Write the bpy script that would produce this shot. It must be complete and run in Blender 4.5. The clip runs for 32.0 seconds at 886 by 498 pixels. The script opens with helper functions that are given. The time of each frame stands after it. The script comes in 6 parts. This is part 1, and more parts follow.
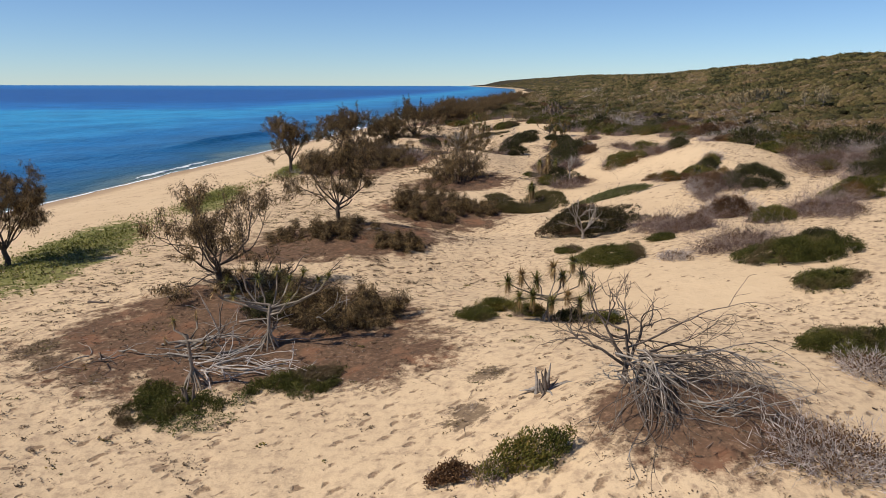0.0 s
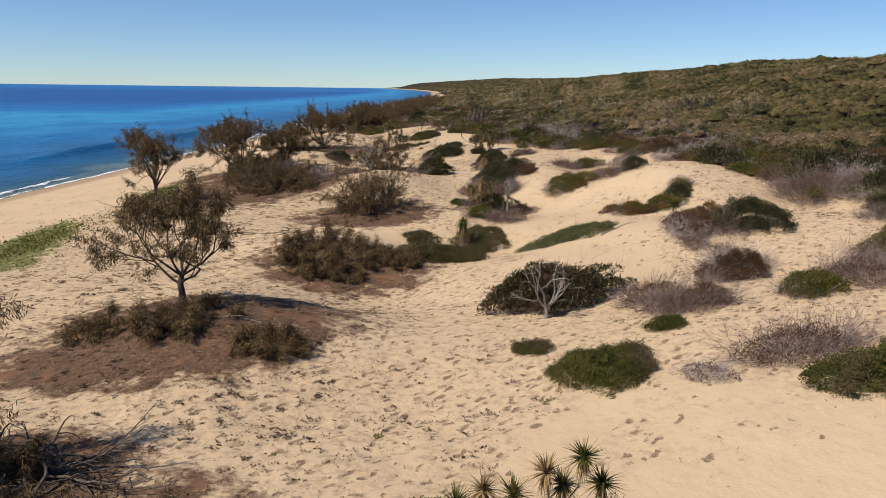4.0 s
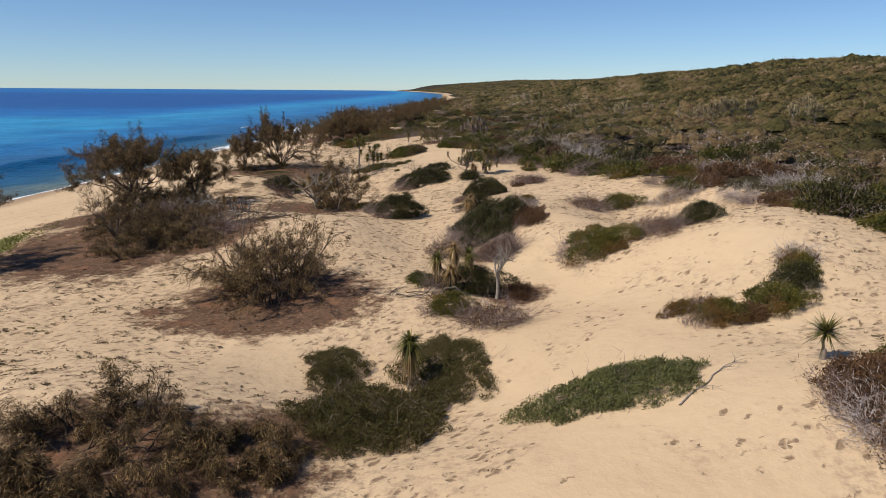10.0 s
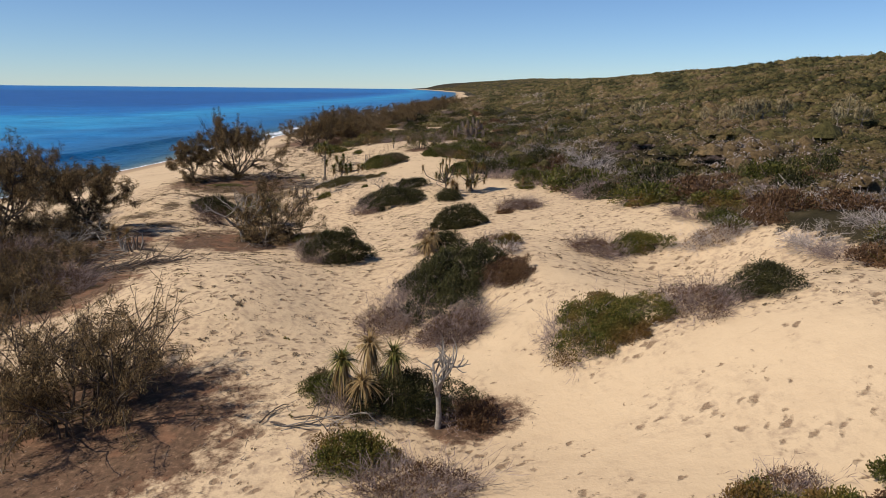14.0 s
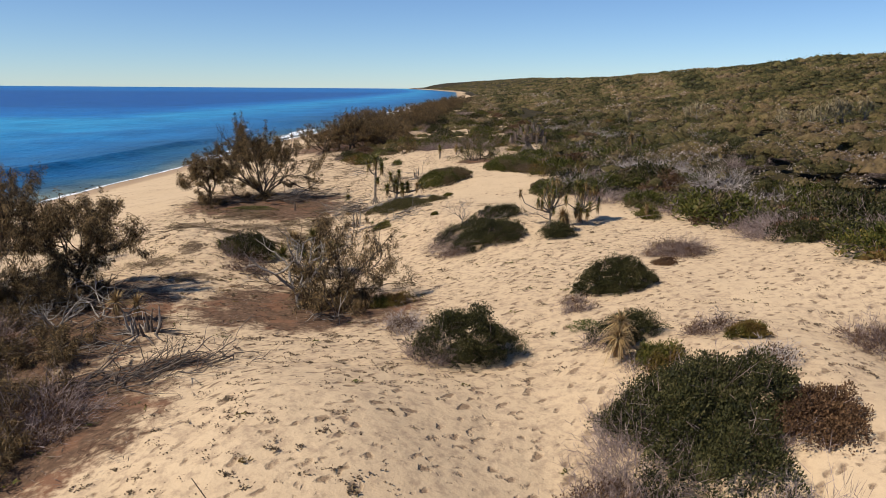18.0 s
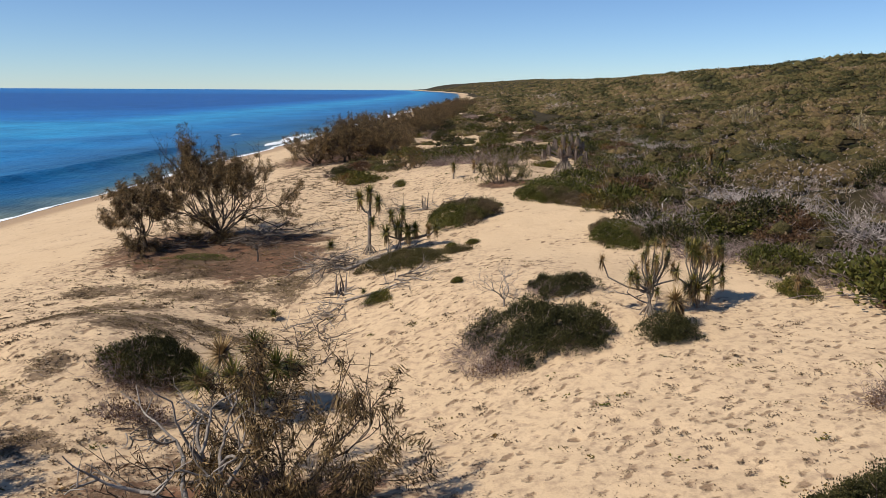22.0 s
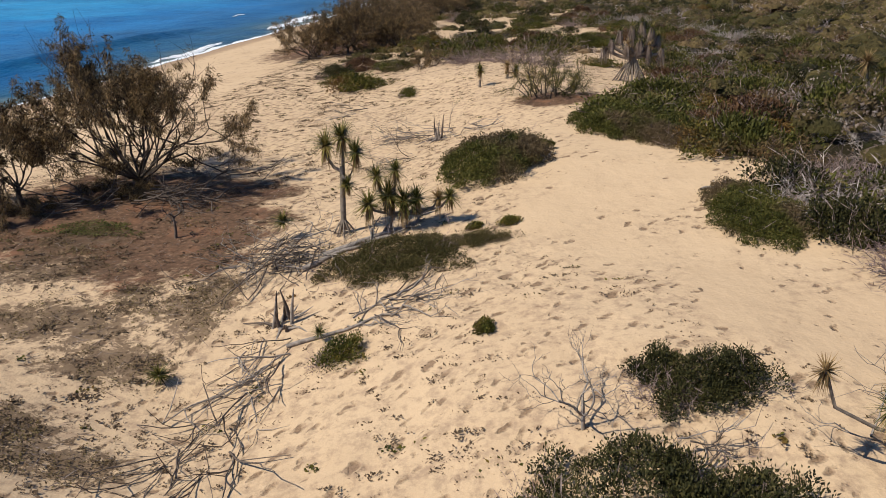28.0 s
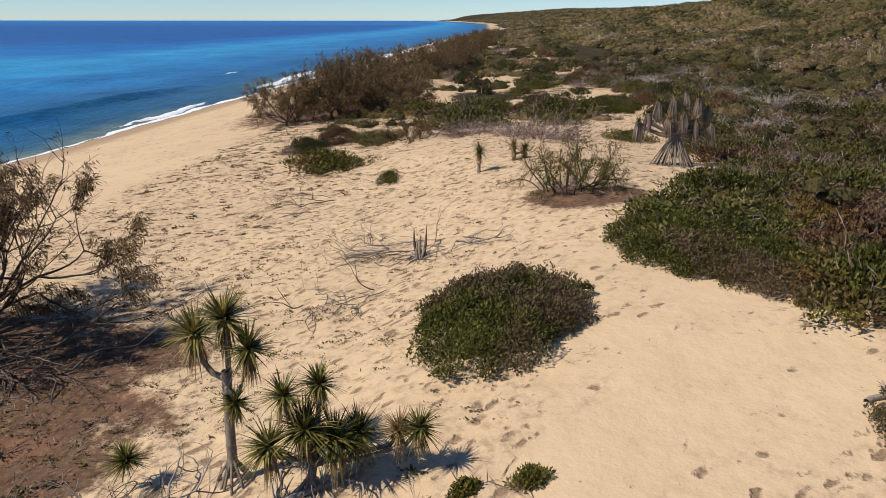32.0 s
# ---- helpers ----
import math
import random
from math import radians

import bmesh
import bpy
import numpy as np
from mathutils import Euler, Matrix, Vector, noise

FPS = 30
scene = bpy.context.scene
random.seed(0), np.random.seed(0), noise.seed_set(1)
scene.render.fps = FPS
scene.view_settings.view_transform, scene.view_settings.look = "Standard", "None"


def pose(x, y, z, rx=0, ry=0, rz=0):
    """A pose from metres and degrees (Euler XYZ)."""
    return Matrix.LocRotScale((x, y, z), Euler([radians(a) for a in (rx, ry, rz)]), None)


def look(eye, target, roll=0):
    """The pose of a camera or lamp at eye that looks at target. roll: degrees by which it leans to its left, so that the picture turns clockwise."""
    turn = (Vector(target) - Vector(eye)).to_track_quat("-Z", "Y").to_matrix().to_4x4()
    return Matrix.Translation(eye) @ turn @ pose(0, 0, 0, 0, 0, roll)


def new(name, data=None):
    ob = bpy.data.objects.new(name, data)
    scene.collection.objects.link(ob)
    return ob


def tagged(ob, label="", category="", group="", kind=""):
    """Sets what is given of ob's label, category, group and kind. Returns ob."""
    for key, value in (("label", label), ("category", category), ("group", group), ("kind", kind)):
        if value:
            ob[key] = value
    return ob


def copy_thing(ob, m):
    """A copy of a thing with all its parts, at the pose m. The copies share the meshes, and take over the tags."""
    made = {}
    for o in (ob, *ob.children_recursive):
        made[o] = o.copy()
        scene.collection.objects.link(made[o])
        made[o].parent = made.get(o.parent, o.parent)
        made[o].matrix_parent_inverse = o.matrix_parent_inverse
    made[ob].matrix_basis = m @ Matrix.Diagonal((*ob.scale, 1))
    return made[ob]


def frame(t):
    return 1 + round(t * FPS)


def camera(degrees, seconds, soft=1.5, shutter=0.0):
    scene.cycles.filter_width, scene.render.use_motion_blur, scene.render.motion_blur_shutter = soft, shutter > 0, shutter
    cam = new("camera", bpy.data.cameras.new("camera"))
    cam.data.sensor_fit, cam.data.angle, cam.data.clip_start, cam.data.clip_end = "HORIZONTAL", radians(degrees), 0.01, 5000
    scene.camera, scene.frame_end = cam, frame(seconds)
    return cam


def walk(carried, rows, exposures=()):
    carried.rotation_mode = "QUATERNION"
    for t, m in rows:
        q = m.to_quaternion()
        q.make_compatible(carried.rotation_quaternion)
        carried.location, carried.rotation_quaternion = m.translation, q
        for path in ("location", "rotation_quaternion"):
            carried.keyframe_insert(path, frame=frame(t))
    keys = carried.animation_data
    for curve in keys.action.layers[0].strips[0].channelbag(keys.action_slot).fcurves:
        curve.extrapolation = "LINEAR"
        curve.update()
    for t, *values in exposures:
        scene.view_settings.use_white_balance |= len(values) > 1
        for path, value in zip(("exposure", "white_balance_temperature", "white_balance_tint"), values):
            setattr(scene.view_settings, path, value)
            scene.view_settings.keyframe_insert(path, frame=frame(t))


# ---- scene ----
cam = camera(63.5, 32.0, soft=0.8)
METRES, EYE, TILT, LEAN, TURN = 107.14, 9.0, 0.1, -3.2, 0.0
ROWS = [
    (0.0, 0.0, 0.0, 0.0, -0.71, -13.11, 3.09),
    (0.5, 0.0006, 0.0152, 0.0003, -2.26, -13.17, 3.02),
    (1.0, 0.0015, 0.0307, 0.0006, -2.26, -13.13, 2.97),
    (1.5, 0.0024, 0.0467, 0.0008, -2.31, -13.09, 2.99),
    (2.0, 0.0034, 0.0632, 0.001, -2.3, -13.04, 2.97),
    (2.5, 0.005, 0.0801, 0.0012, -3.66, -13.08, 2.86),
    (3.0, 0.0056, 0.0977, 0.0014, -7.54, -13.27, 2.61),
    (3.5, 0.0071, 0.1155, 0.0017, -7.52, -13.27, 2.52),
    (5.5, 0.0155, 0.1872, 0.0024, -6.48, -13.22, 2.71),
    (6.0, 0.018, 0.2055, 0.0024, -6.49, -13.25, 2.7),
    (6.5, 0.0208, 0.2234, 0.0023, -6.47, -13.21, 2.72),
    (7.0, 0.0237, 0.2413, 0.0022, -6.48, -13.21, 2.68),
    (7.5, 0.0272, 0.259, 0.0019, -6.48, -13.16, 2.69),
    (8.0, 0.032, 0.2756, 0.0018, -6.49, -13.14, 2.72),
    (8.5, 0.0382, 0.2914, 0.0014, -6.49, -13.1, 2.72),
    (9.0, 0.0457, 0.3066, 0.0013, -6.52, -13.1, 2.77),
    (9.5, 0.054, 0.3212, 0.0008, -6.54, -13.1, 2.78),
    (10.0, 0.0631, 0.3355, 0.0001, -6.31, -13.05, 2.78),
    (10.5, 0.0726, 0.3495, -0.0006, -5.13, -13.0, 2.83),
    (11.0, 0.0812, 0.3636, -0.0012, -5.15, -13.01, 2.8),
    (11.5, 0.0887, 0.3776, -0.0015, -5.14, -13.01, 2.78),
    (12.0, 0.0957, 0.3927, -0.0019, -5.13, -13.02, 2.77),
    (12.5, 0.1018, 0.408, -0.0023, -5.11, -13.01, 2.66),
    (13.0, 0.1056, 0.4234, -0.0023, -5.09, -13.03, 2.61),
    (13.5, 0.1064, 0.4388, -0.0022, -5.09, -13.07, 2.63),
    (15.5, 0.0852, 0.4986, -0.0023, -5.25, -13.16, 2.75),
    (16.0, 0.0773, 0.5133, -0.0019, -5.25, -13.15, 2.84),
    (16.5, 0.0708, 0.5291, -0.0013, -5.3, -13.18, 2.79),
    (17.0, 0.0659, 0.5456, -0.001, -5.31, -13.17, 2.76),
    (17.5, 0.0624, 0.5624, -0.0006, -5.31, -13.16, 2.8),
    (18.0, 0.0597, 0.5798, -0.0002, -5.32, -13.15, 2.78),
    (18.5, 0.0581, 0.5977, -0.0002, -5.3, -13.12, 2.81),
    (19.0, 0.0569, 0.6161, -0.0001, -5.29, -13.11, 2.8),
    (19.5, 0.0564, 0.6347, -0.0001, -5.27, -13.1, 2.81),
    (20.0, 0.0567, 0.6536, -0.0001, -5.23, -13.1, 2.86),
    (20.5, 0.057, 0.6727, -0.0001, -5.22, -13.1, 2.81),
    (21.0, 0.0578, 0.6921, -0.0002, -5.2, -13.04, 2.89),
    (21.5, 0.0598, 0.7111, -0.0002, -5.22, -13.03, 2.92),
    (22.0, 0.0635, 0.7294, -0.0006, -5.21, -13.03, 2.89),
    (22.5, 0.0677, 0.7476, -0.0008, -5.19, -13.05, 2.85),
    (23.0, 0.0716, 0.7658, -0.001, -5.2, -13.07, 2.84),
    (23.5, 0.0755, 0.7838, -0.0014, -5.19, -13.03, 2.83),
    (24.0, 0.0784, 0.8015, -0.0013, -5.17, -13.03, 2.76),
    (24.5, 0.0793, 0.8192, -0.0016, -5.14, -12.91, 2.72),
    (25.0, 0.0776, 0.8339, -0.0021, -5.12, -12.82, 2.85),
    (25.5, 0.0758, 0.8435, -0.0026, -5.08, -16.15, 2.82),
    (26.0, 0.0747, 0.8499, -0.0025, -5.01, -21.57, 2.74),
    (26.5, 0.0742, 0.8533, -0.0029, -3.67, -22.03, 2.82),
    (28.5, 0.079, 0.8748, -0.0031, -3.22, -22.2, 3.09),
    (29.0, 0.0801, 0.8852, -0.004, -3.2, -22.13, 3.12),
    (29.5, 0.0813, 0.8971, -0.0046, -3.19, -22.04, 3.14),
    (30.0, 0.0826, 0.91, -0.0049, -3.16, -21.85, 3.13),
    (30.5, 0.0842, 0.9236, -0.005, -3.12, -19.85, 3.11),
    (31.0, 0.0859, 0.9377, -0.0053, -3.08, -19.04, 3.11),
    (31.5, 0.0877, 0.9523, -0.0053, -3.06, -18.89, 3.1),
    (32.0, 0.0893, 0.9673, -0.0053, -3.05, -18.1, 3.16),
]
walk(cam, [(t, pose(0, 0, EYE, TILT, LEAN, TURN) @ pose(METRES * x, METRES * y, METRES * z, 90 + pitch, roll, yaw)) for t, x, y, z, yaw, pitch, roll in ROWS],
     exposures=[(0.0, -0.03), (8.0, -0.03), (10.0, -0.1), (13.5, -0.1), (16.0, 0.0), (32.0, 0.01)])

# ---- light ----
SUN_AZ, SUN_EL = -111.0, 50.0   # degrees: clockwise from +y, above the horizon
world = bpy.data.worlds.new("sky")
scene.world = world
world.use_nodes = True
wn = world.node_tree
wn.nodes.clear()
sky = wn.nodes.new("ShaderNodeTexSky")
sky.sky_type = "NISHITA"
sky.sun_disc = False
sky.sun_elevation, sky.sun_rotation = radians(SUN_EL), radians(SUN_AZ)
sky.altitude, sky.air_density, sky.dust_density, sky.ozone_density = 100, 0.8, 0.0, 2.0
back = wn.nodes.new("ShaderNodeBackground")
back.inputs["Strength"].default_value = 0.088
wout = wn.nodes.new("ShaderNodeOutputWorld")
tint = wn.nodes.new("ShaderNodeMix")   # clear sea air: a little bluer than the model's
tint.data_type, tint.blend_type = "RGBA", "MULTIPLY"
tint.inputs[0].default_value = 1.0
tint.inputs[7].default_value = (0.81, 1.0, 1.26, 1)
wn.links.new(sky.outputs[0], tint.inputs[6])
wn.links.new(tint.outputs[2], back.inputs[0])
wn.links.new(back.outputs[0], wout.inputs[0])
sun = new("sun", bpy.data.lights.new("sun", "SUN"))
sun.data.energy, sun.data.angle, sun.data.color = 5.0, radians(0.53), (1.0, 0.92, 0.80)
sun.matrix_world = look((math.sin(radians(SUN_AZ)) * math.cos(radians(SUN_EL)) * 50, math.cos(radians(SUN_AZ)) * math.cos(radians(SUN_EL)) * 50, math.sin(radians(SUN_EL)) * 50), (0, 0, 0))


# ---- the lie of the land ----
SHORE_Y = [-300, 80, 270, 1000, 2000, 3000, 4000, 5200]
SHORE_X = [-104, -43.5, -13, 112, 222, 250, 245, 235]
CROSS_W = [-400, -60, 0, 18, 26, 30, 45, 60, 80, 110, 170, 230, 290, 360, 2000]
CROSS_Z = [-30, -12, -4, -1.5, -0.6, -0.2, 0.1, 1.3, 3.0, 4.6, 15.4, 23.2, 26.5, 28, 26]
EDGE_Y = [-200, 30, 58, 66, 73, 83, 88, 102, 107, 112, 117, 125, 139, 146, 160, 195]
EDGE_X = [40, 38, 36, 31, 28.5, 27.5, 24.8, 24.5, 21.5, 19.5, 20, 18.0, 24.5, 26.5, 29.5, 35]
SEA = -4.0
# mounds and hollows of the dunes: x, y, radius, height
DUNES_A = [(-5.2, 9.2, 6, -0.71), (5.2, 15.6, 3, 1.3), (9.2, 18.8, 3.5, 0.84), (8, 20, 10, -1.36), (2.9, 23, 3.5, 0.57), (-9, 30, 3.5, 0.5), (2.9, 35.6, 3.5, -0.52), (-3.4, 41.9, 3.5, 1.05), (9.2, 41.9, 3.5, -0.28), (19.7, 46.1, 3.5, -0.71), (2.9, 48.2, 3.5, -0.98), (8, 50, 10, -0.99), (19.7, 52.4, 3.5, 0.66), (-1.3, 56.6, 3.5, 1.16), (32.3, 58.7, 3.5, -1.75)]
DUNES_B = [(9.2, 58.7, 3.5, -1.4), (21.8, 58.7, 3.5, -0.66), (26, 62.9, 3.5, 0.5), (2, 63.2, 6, -0.47), (15.5, 67.1, 3.5, -1.31), (26, 69.2, 3.5, 1.03), (11.3, 75.5, 3.5, -1.14), (32.3, 77.6, 3.5, 1.02), (23.9, 77.6, 3.5, -1.53), (17.6, 77.6, 3.5, 0.98), (5, 77.6, 3.5, 0.91), (2.9, 79.7, 3.5, 0.76), (26, 86, 10, 0.89), (30.2, 88.1, 3.5, 0.56), (-5.2, 88.4, 6, 0.92)]
DUNES_C = [(7.1, 96.5, 3.5, -0.54), (-3.4, 102.8, 3.5, 1.61), (32.3, 102.8, 3.5, -0.72), (13.4, 104.9, 3.5, 0.84), (2.9, 107, 3.5, -0.85), (9.2, 107, 3.5, 0.32), (34.4, 111.2, 3.5, 0.82), (9.2, 113.3, 3.5, 0.46), (34.4, 113.6, 6, 0.99), (13.4, 119.6, 3.5, 0.49), (20, 122, 10, 1.5), (-8.8, 124.4, 6, 0.41), (16.4, 135.2, 6, 1.13), (13.4, 144.8, 3.5, 0.59), (14, 152, 10, 1.46), (11.3, 167.9, 3.5, 0.76)]
DUNES = DUNES_A + DUNES_B + DUNES_C


def shore(y):
    return np.interp(y, SHORE_Y, SHORE_X)


def edge(y):
    """Where the sand ends and the closed scrub begins."""
    y = np.asarray(y, float)
    return np.where(y < 200, np.interp(y, EDGE_Y, EDGE_X), shore(y) + np.interp(y, [200, 330, 600, 1100], [60, 52, 34, 14]))


def lattice(i, j, seed):
    v = np.sin(i * 127.1 + j * 311.7 + seed * 74.7) * 43758.5453
    return v - np.floor(v)


def vnoise(x, y, seed=0):
    """Smooth noise, 0 to 1, one cell a metre."""
    x, y = np.asarray(x, float), np.asarray(y, float)
    i, j = np.floor(x), np.floor(y)
    u, v = x - i, y - j
    u, v = u * u * (3 - 2 * u), v * v * (3 - 2 * v)
    return (lattice(i, j, seed) * (1 - u) + lattice(i + 1, j, seed) * u) * (1 - v) + (lattice(i, j + 1, seed) * (1 - u) + lattice(i + 1, j + 1, seed) * u) * v


def gz(x, y):
    """Height of the ground."""
    x, y = np.asarray(x, float), np.asarray(y, float)
    w = x - shore(y)
    z = np.interp(w, CROSS_W, CROSS_Z)
    for a, b, s, v in DUNES:
        z = z + v * np.exp(-((x - a) ** 2 + (y - b) ** 2) / (2 * s * s))
    land = np.clip((w - 24) / 12, 0, 1)
    z = z + land * 0.22 * (vnoise(x / 5.3, y / 5.3, 1) - 0.5) + land * 0.07 * (vnoise(x / 1.6, y / 1.6, 2) - 0.5)
    inland = np.clip((w - 75) / 120, 0, 1)
    z = z + inland * (5.0 * (vnoise(x / 85, y / 85, 3) - 0.5) + 2.2 * (vnoise(x / 31, y / 31, 4) - 0.5))
    z = z + 3.0 * np.clip((300 - y) / 100, 0, 1) * np.clip((w - 120) / 90, 0, 1)
    z = z + np.clip((np.asarray(y) - 1500) / 1500, 0, 1) * np.clip((w - 120) / 250, 0, 1) * 16
    return z


def s_of(x, y):
    """Distance inland from the foot of the dunes."""
    return np.asarray(x) + 30 - 0.157 * np.asarray(y)


# ---- meshes ----
def mk_mesh(name, V, F, material=None, smooth=False):
    V, F = np.asarray(V, np.float32), np.asarray(F, np.int32)
    n, k = F.shape
    me = bpy.data.meshes.new(name)
    me.vertices.add(len(V))
    me.vertices.foreach_set("co", V.ravel())
    me.loops.add(n * k)
    me.loops.foreach_set("vertex_index", F.ravel())
    me.polygons.add(n)
    me.polygons.foreach_set("loop_start", np.arange(0, n * k, k, dtype=np.int32))
    me.polygons.foreach_set("loop_total", np.full(n, k, np.int32))
    if smooth:
        me.polygons.foreach_set("use_smooth", np.ones(n, bool))
    me.update(calc_edges=True)
    if material:
        me.materials.append(material)
    return me


TANGLES = ("stem_tangle", "twig_tangle", "twig_fringe", "runner_tangle", "foliage", "withered_foliage", "needle_foliage")


def part(name, VF, material, parent, label="", smooth=False):
    ob = new(name, mk_mesh(name, VF[0], VF[1], material, smooth))
    ob.parent = parent
    if label or name in TANGLES:
        tagged(ob, label, kind="stuff" if name in TANGLES else "")
    return ob


def thing(name, x, y, label, category, group="", sink=0.0, z=None):
    ob = new(name)
    ob.location = (x, y, float(gz(x, y)) - sink if z is None else z)
    return tagged(ob, label, category, group)


def join(pieces):
    V, F, at = [], [], 0
    for v, f in pieces:
        V.append(v)
        F.append(np.asarray(f) + at)
        at += len(v)
    return np.concatenate(V), np.concatenate(F)


def unit(a):
    return a / np.maximum(np.linalg.norm(a, axis=-1, keepdims=True), 1e-9)


def tube(path, radii, sides=5):
    """A tapered tube along a path, closed at its ends by its thinness."""
    P, r = np.asarray(path, float), np.asarray(radii, float)
    T = unit(np.gradient(P, axis=0))
    ref = np.where(np.abs(T[:, 2:3]) > 0.9, [[1.0, 0, 0]], [[0, 0, 1.0]])
    A = unit(np.cross(T, ref))
    B = np.cross(T, A)
    ang = np.arange(sides) * 2 * np.pi / sides
    V = P[:, None] + r[:, None, None] * (np.cos(ang)[None, :, None] * A[:, None] + np.sin(ang)[None, :, None] * B[:, None])
    n = len(P)
    i = (np.arange(n - 1)[:, None] * sides + np.arange(sides)[None]).ravel()
    j = (np.arange(n - 1)[:, None] * sides + (np.arange(sides)[None] + 1) % sides).ravel()
    return V.reshape(-1, 3), np.stack([i, j, j + sides, i + sides], 1)


def leaves(P, D, N, length, width):
    """One pointed leaf at each place, along D, facing N."""
    n = len(P)
    D = unit(D)
    S = unit(np.cross(D, N))
    length, width = np.broadcast_to(length, n)[:, None], np.broadcast_to(width, n)[:, None]
    up = np.cross(S, D)
    mid = P + D * length * 0.5 + up * width * 0.12
    V = np.stack([P, mid + S * width * 0.5, P + D * length, mid - S * width * 0.5], 1).reshape(-1, 3)
    return V, np.arange(4 * n).reshape(-1, 4)


def straps(P, D, length, width, droop, segs=3):
    """Long drooping straps: each a folded strip of segs quads."""
    n = len(P)
    D = unit(D)
    length, droop = np.broadcast_to(length, n)[:, None], np.broadcast_to(droop, n)[:, None]
    width = np.broadcast_to(width, n)[:, None]
    side = unit(np.cross(D, np.array([[0, 0, 1.0]])) + 1e-6)
    rows = []
    for k in range(segs + 1):
        t = k / segs
        c = P + D * length * t - np.array([[0, 0, 1.0]]) * droop * length * t * t
        wd = width * (0.55 + 0.45 * math.sin(math.pi * min(1, t * 1.6 + 0.2))) * (1 - t) ** 0.5 if t < 1 else width * 0.02
        rows += [c + side * wd * 0.5, c - side * wd * 0.5]
    V = np.stack(rows, 1).reshape(-1, 3)
    m = 2 * (segs + 1)
    q = np.array([[2 * k, 2 * k + 1, 2 * k + 3, 2 * k + 2] for k in range(segs)])
    F = (np.arange(n)[:, None, None] * m + q[None]).reshape(-1, 4)
    return V, F


# ---- materials ----
def mat_base(name, rough=0.85):
    m = bpy.data.materials.new(name)
    m.use_nodes = True
    b = m.node_tree.nodes["Principled BSDF"]
    b.inputs["Roughness"].default_value = rough
    b.inputs["Specular IOR Level"].default_value = 0.125
    return m, m.node_tree, b


def node(nt, kind, **sets):
    n = nt.nodes.new(kind)
    for key, value in sets.items():
        n.inputs[key].default_value = value
    return n


def ramp(nt, source, stops):
    r = nt.nodes.new("ShaderNodeValToRGB")
    els = r.color_ramp.elements
    while len(els) < len(stops):
        els.new(0.5)
    for e, (at, col) in zip(els, stops):
        e.position, e.color = at, (*col, 1)
    nt.links.new(source, r.inputs[0])
    return r.outputs[0]


def noise_tex(nt, scale, detail=3.0, vec=None, rough=0.55):
    n = node(nt, "ShaderNodeTexNoise", Scale=scale, Detail=detail, Roughness=rough)
    if vec is not None:
        nt.links.new(vec, n.inputs["Vector"])
    return n.outputs[0]


def mix(nt, fac, a, b, kind="MIX"):
    n = nt.nodes.new("ShaderNodeMix")
    n.data_type, n.blend_type = "RGBA", kind
    for src, slot in ((fac, 0), (a, 6), (b, 7)):
        if isinstance(src, (int, float)):
            n.inputs[slot].default_value = src
        elif isinstance(src, tuple):
            n.inputs[slot].default_value = (*src, 1)
        else:
            nt.links.new(src, n.inputs[slot])
    return n.outputs[2]


def calc(nt, op, a, b=0.0, clamp=False):
    n = nt.nodes.new("ShaderNodeMath")
    n.operation, n.use_clamp = op, clamp
    for src, slot in ((a, 0), (b, 1)):
        if isinstance(src, (int, float)):
            n.inputs[slot].default_value = src
        else:
            nt.links.new(src, n.inputs[slot])
    return n.outputs[0]


def place(nt):
    return nt.nodes.new("ShaderNodeNewGeometry").outputs["Position"]


def leaf_mat(name, stops, patch_scale=0.9, through_light=0.16, patch=None, rough=0.6):
    """Foliage: every leaf its own shade, with larger drifts of tone."""
    m, nt, b = mat_base(name, rough)
    geo = nt.nodes.new("ShaderNodeNewGeometry")
    big = noise_tex(nt, patch_scale, 2.0, geo.outputs["Position"])
    pick = calc(nt, "ADD", calc(nt, "MULTIPLY", geo.outputs["Random Per Island"], 0.55), calc(nt, "MULTIPLY", calc(nt, "SUBTRACT", big, 0.25), 0.9), True)
    col = ramp(nt, pick, stops)
    if patch:
        dry = noise_tex(nt, 0.45, 3.0, geo.outputs["Position"])
        col = mix(nt, ramp(nt, dry, [(0.52, (0, 0, 0)), (0.62, (1, 1, 1))]), col, patch)
    nt.links.new(col, b.inputs["Base Color"])
    tr = nt.nodes.new("ShaderNodeBsdfTranslucent")
    nt.links.new(col, tr.inputs["Color"])
    mx = node(nt, "ShaderNodeMixShader", Fac=through_light)
    nt.links.new(b.outputs[0], mx.inputs[1])
    nt.links.new(tr.outputs[0], mx.inputs[2])
    nt.links.new(mx.outputs[0], nt.nodes["Material Output"].inputs[0])
    return m


def bark_mat(name, light, dark, scale=9.0):
    m, nt, b = mat_base(name, 0.9)
    pos = place(nt)
    n = noise_tex(nt, scale, 5.0, pos)
    geo = nt.nodes.new("ShaderNodeNewGeometry")
    pick = calc(nt, "ADD", calc(nt, "MULTIPLY", n, 0.8), calc(nt, "MULTIPLY", geo.outputs["Random Per Island"], 0.3))
    nt.links.new(ramp(nt, pick, [(0.3, dark), (0.75, light)]), b.inputs["Base Color"])
    bump = node(nt, "ShaderNodeBump", Strength=0.6, Distance=0.02)
    nt.links.new(n, bump.inputs["Height"])
    nt.links.new(bump.outputs[0], b.inputs["Normal"])
    return m


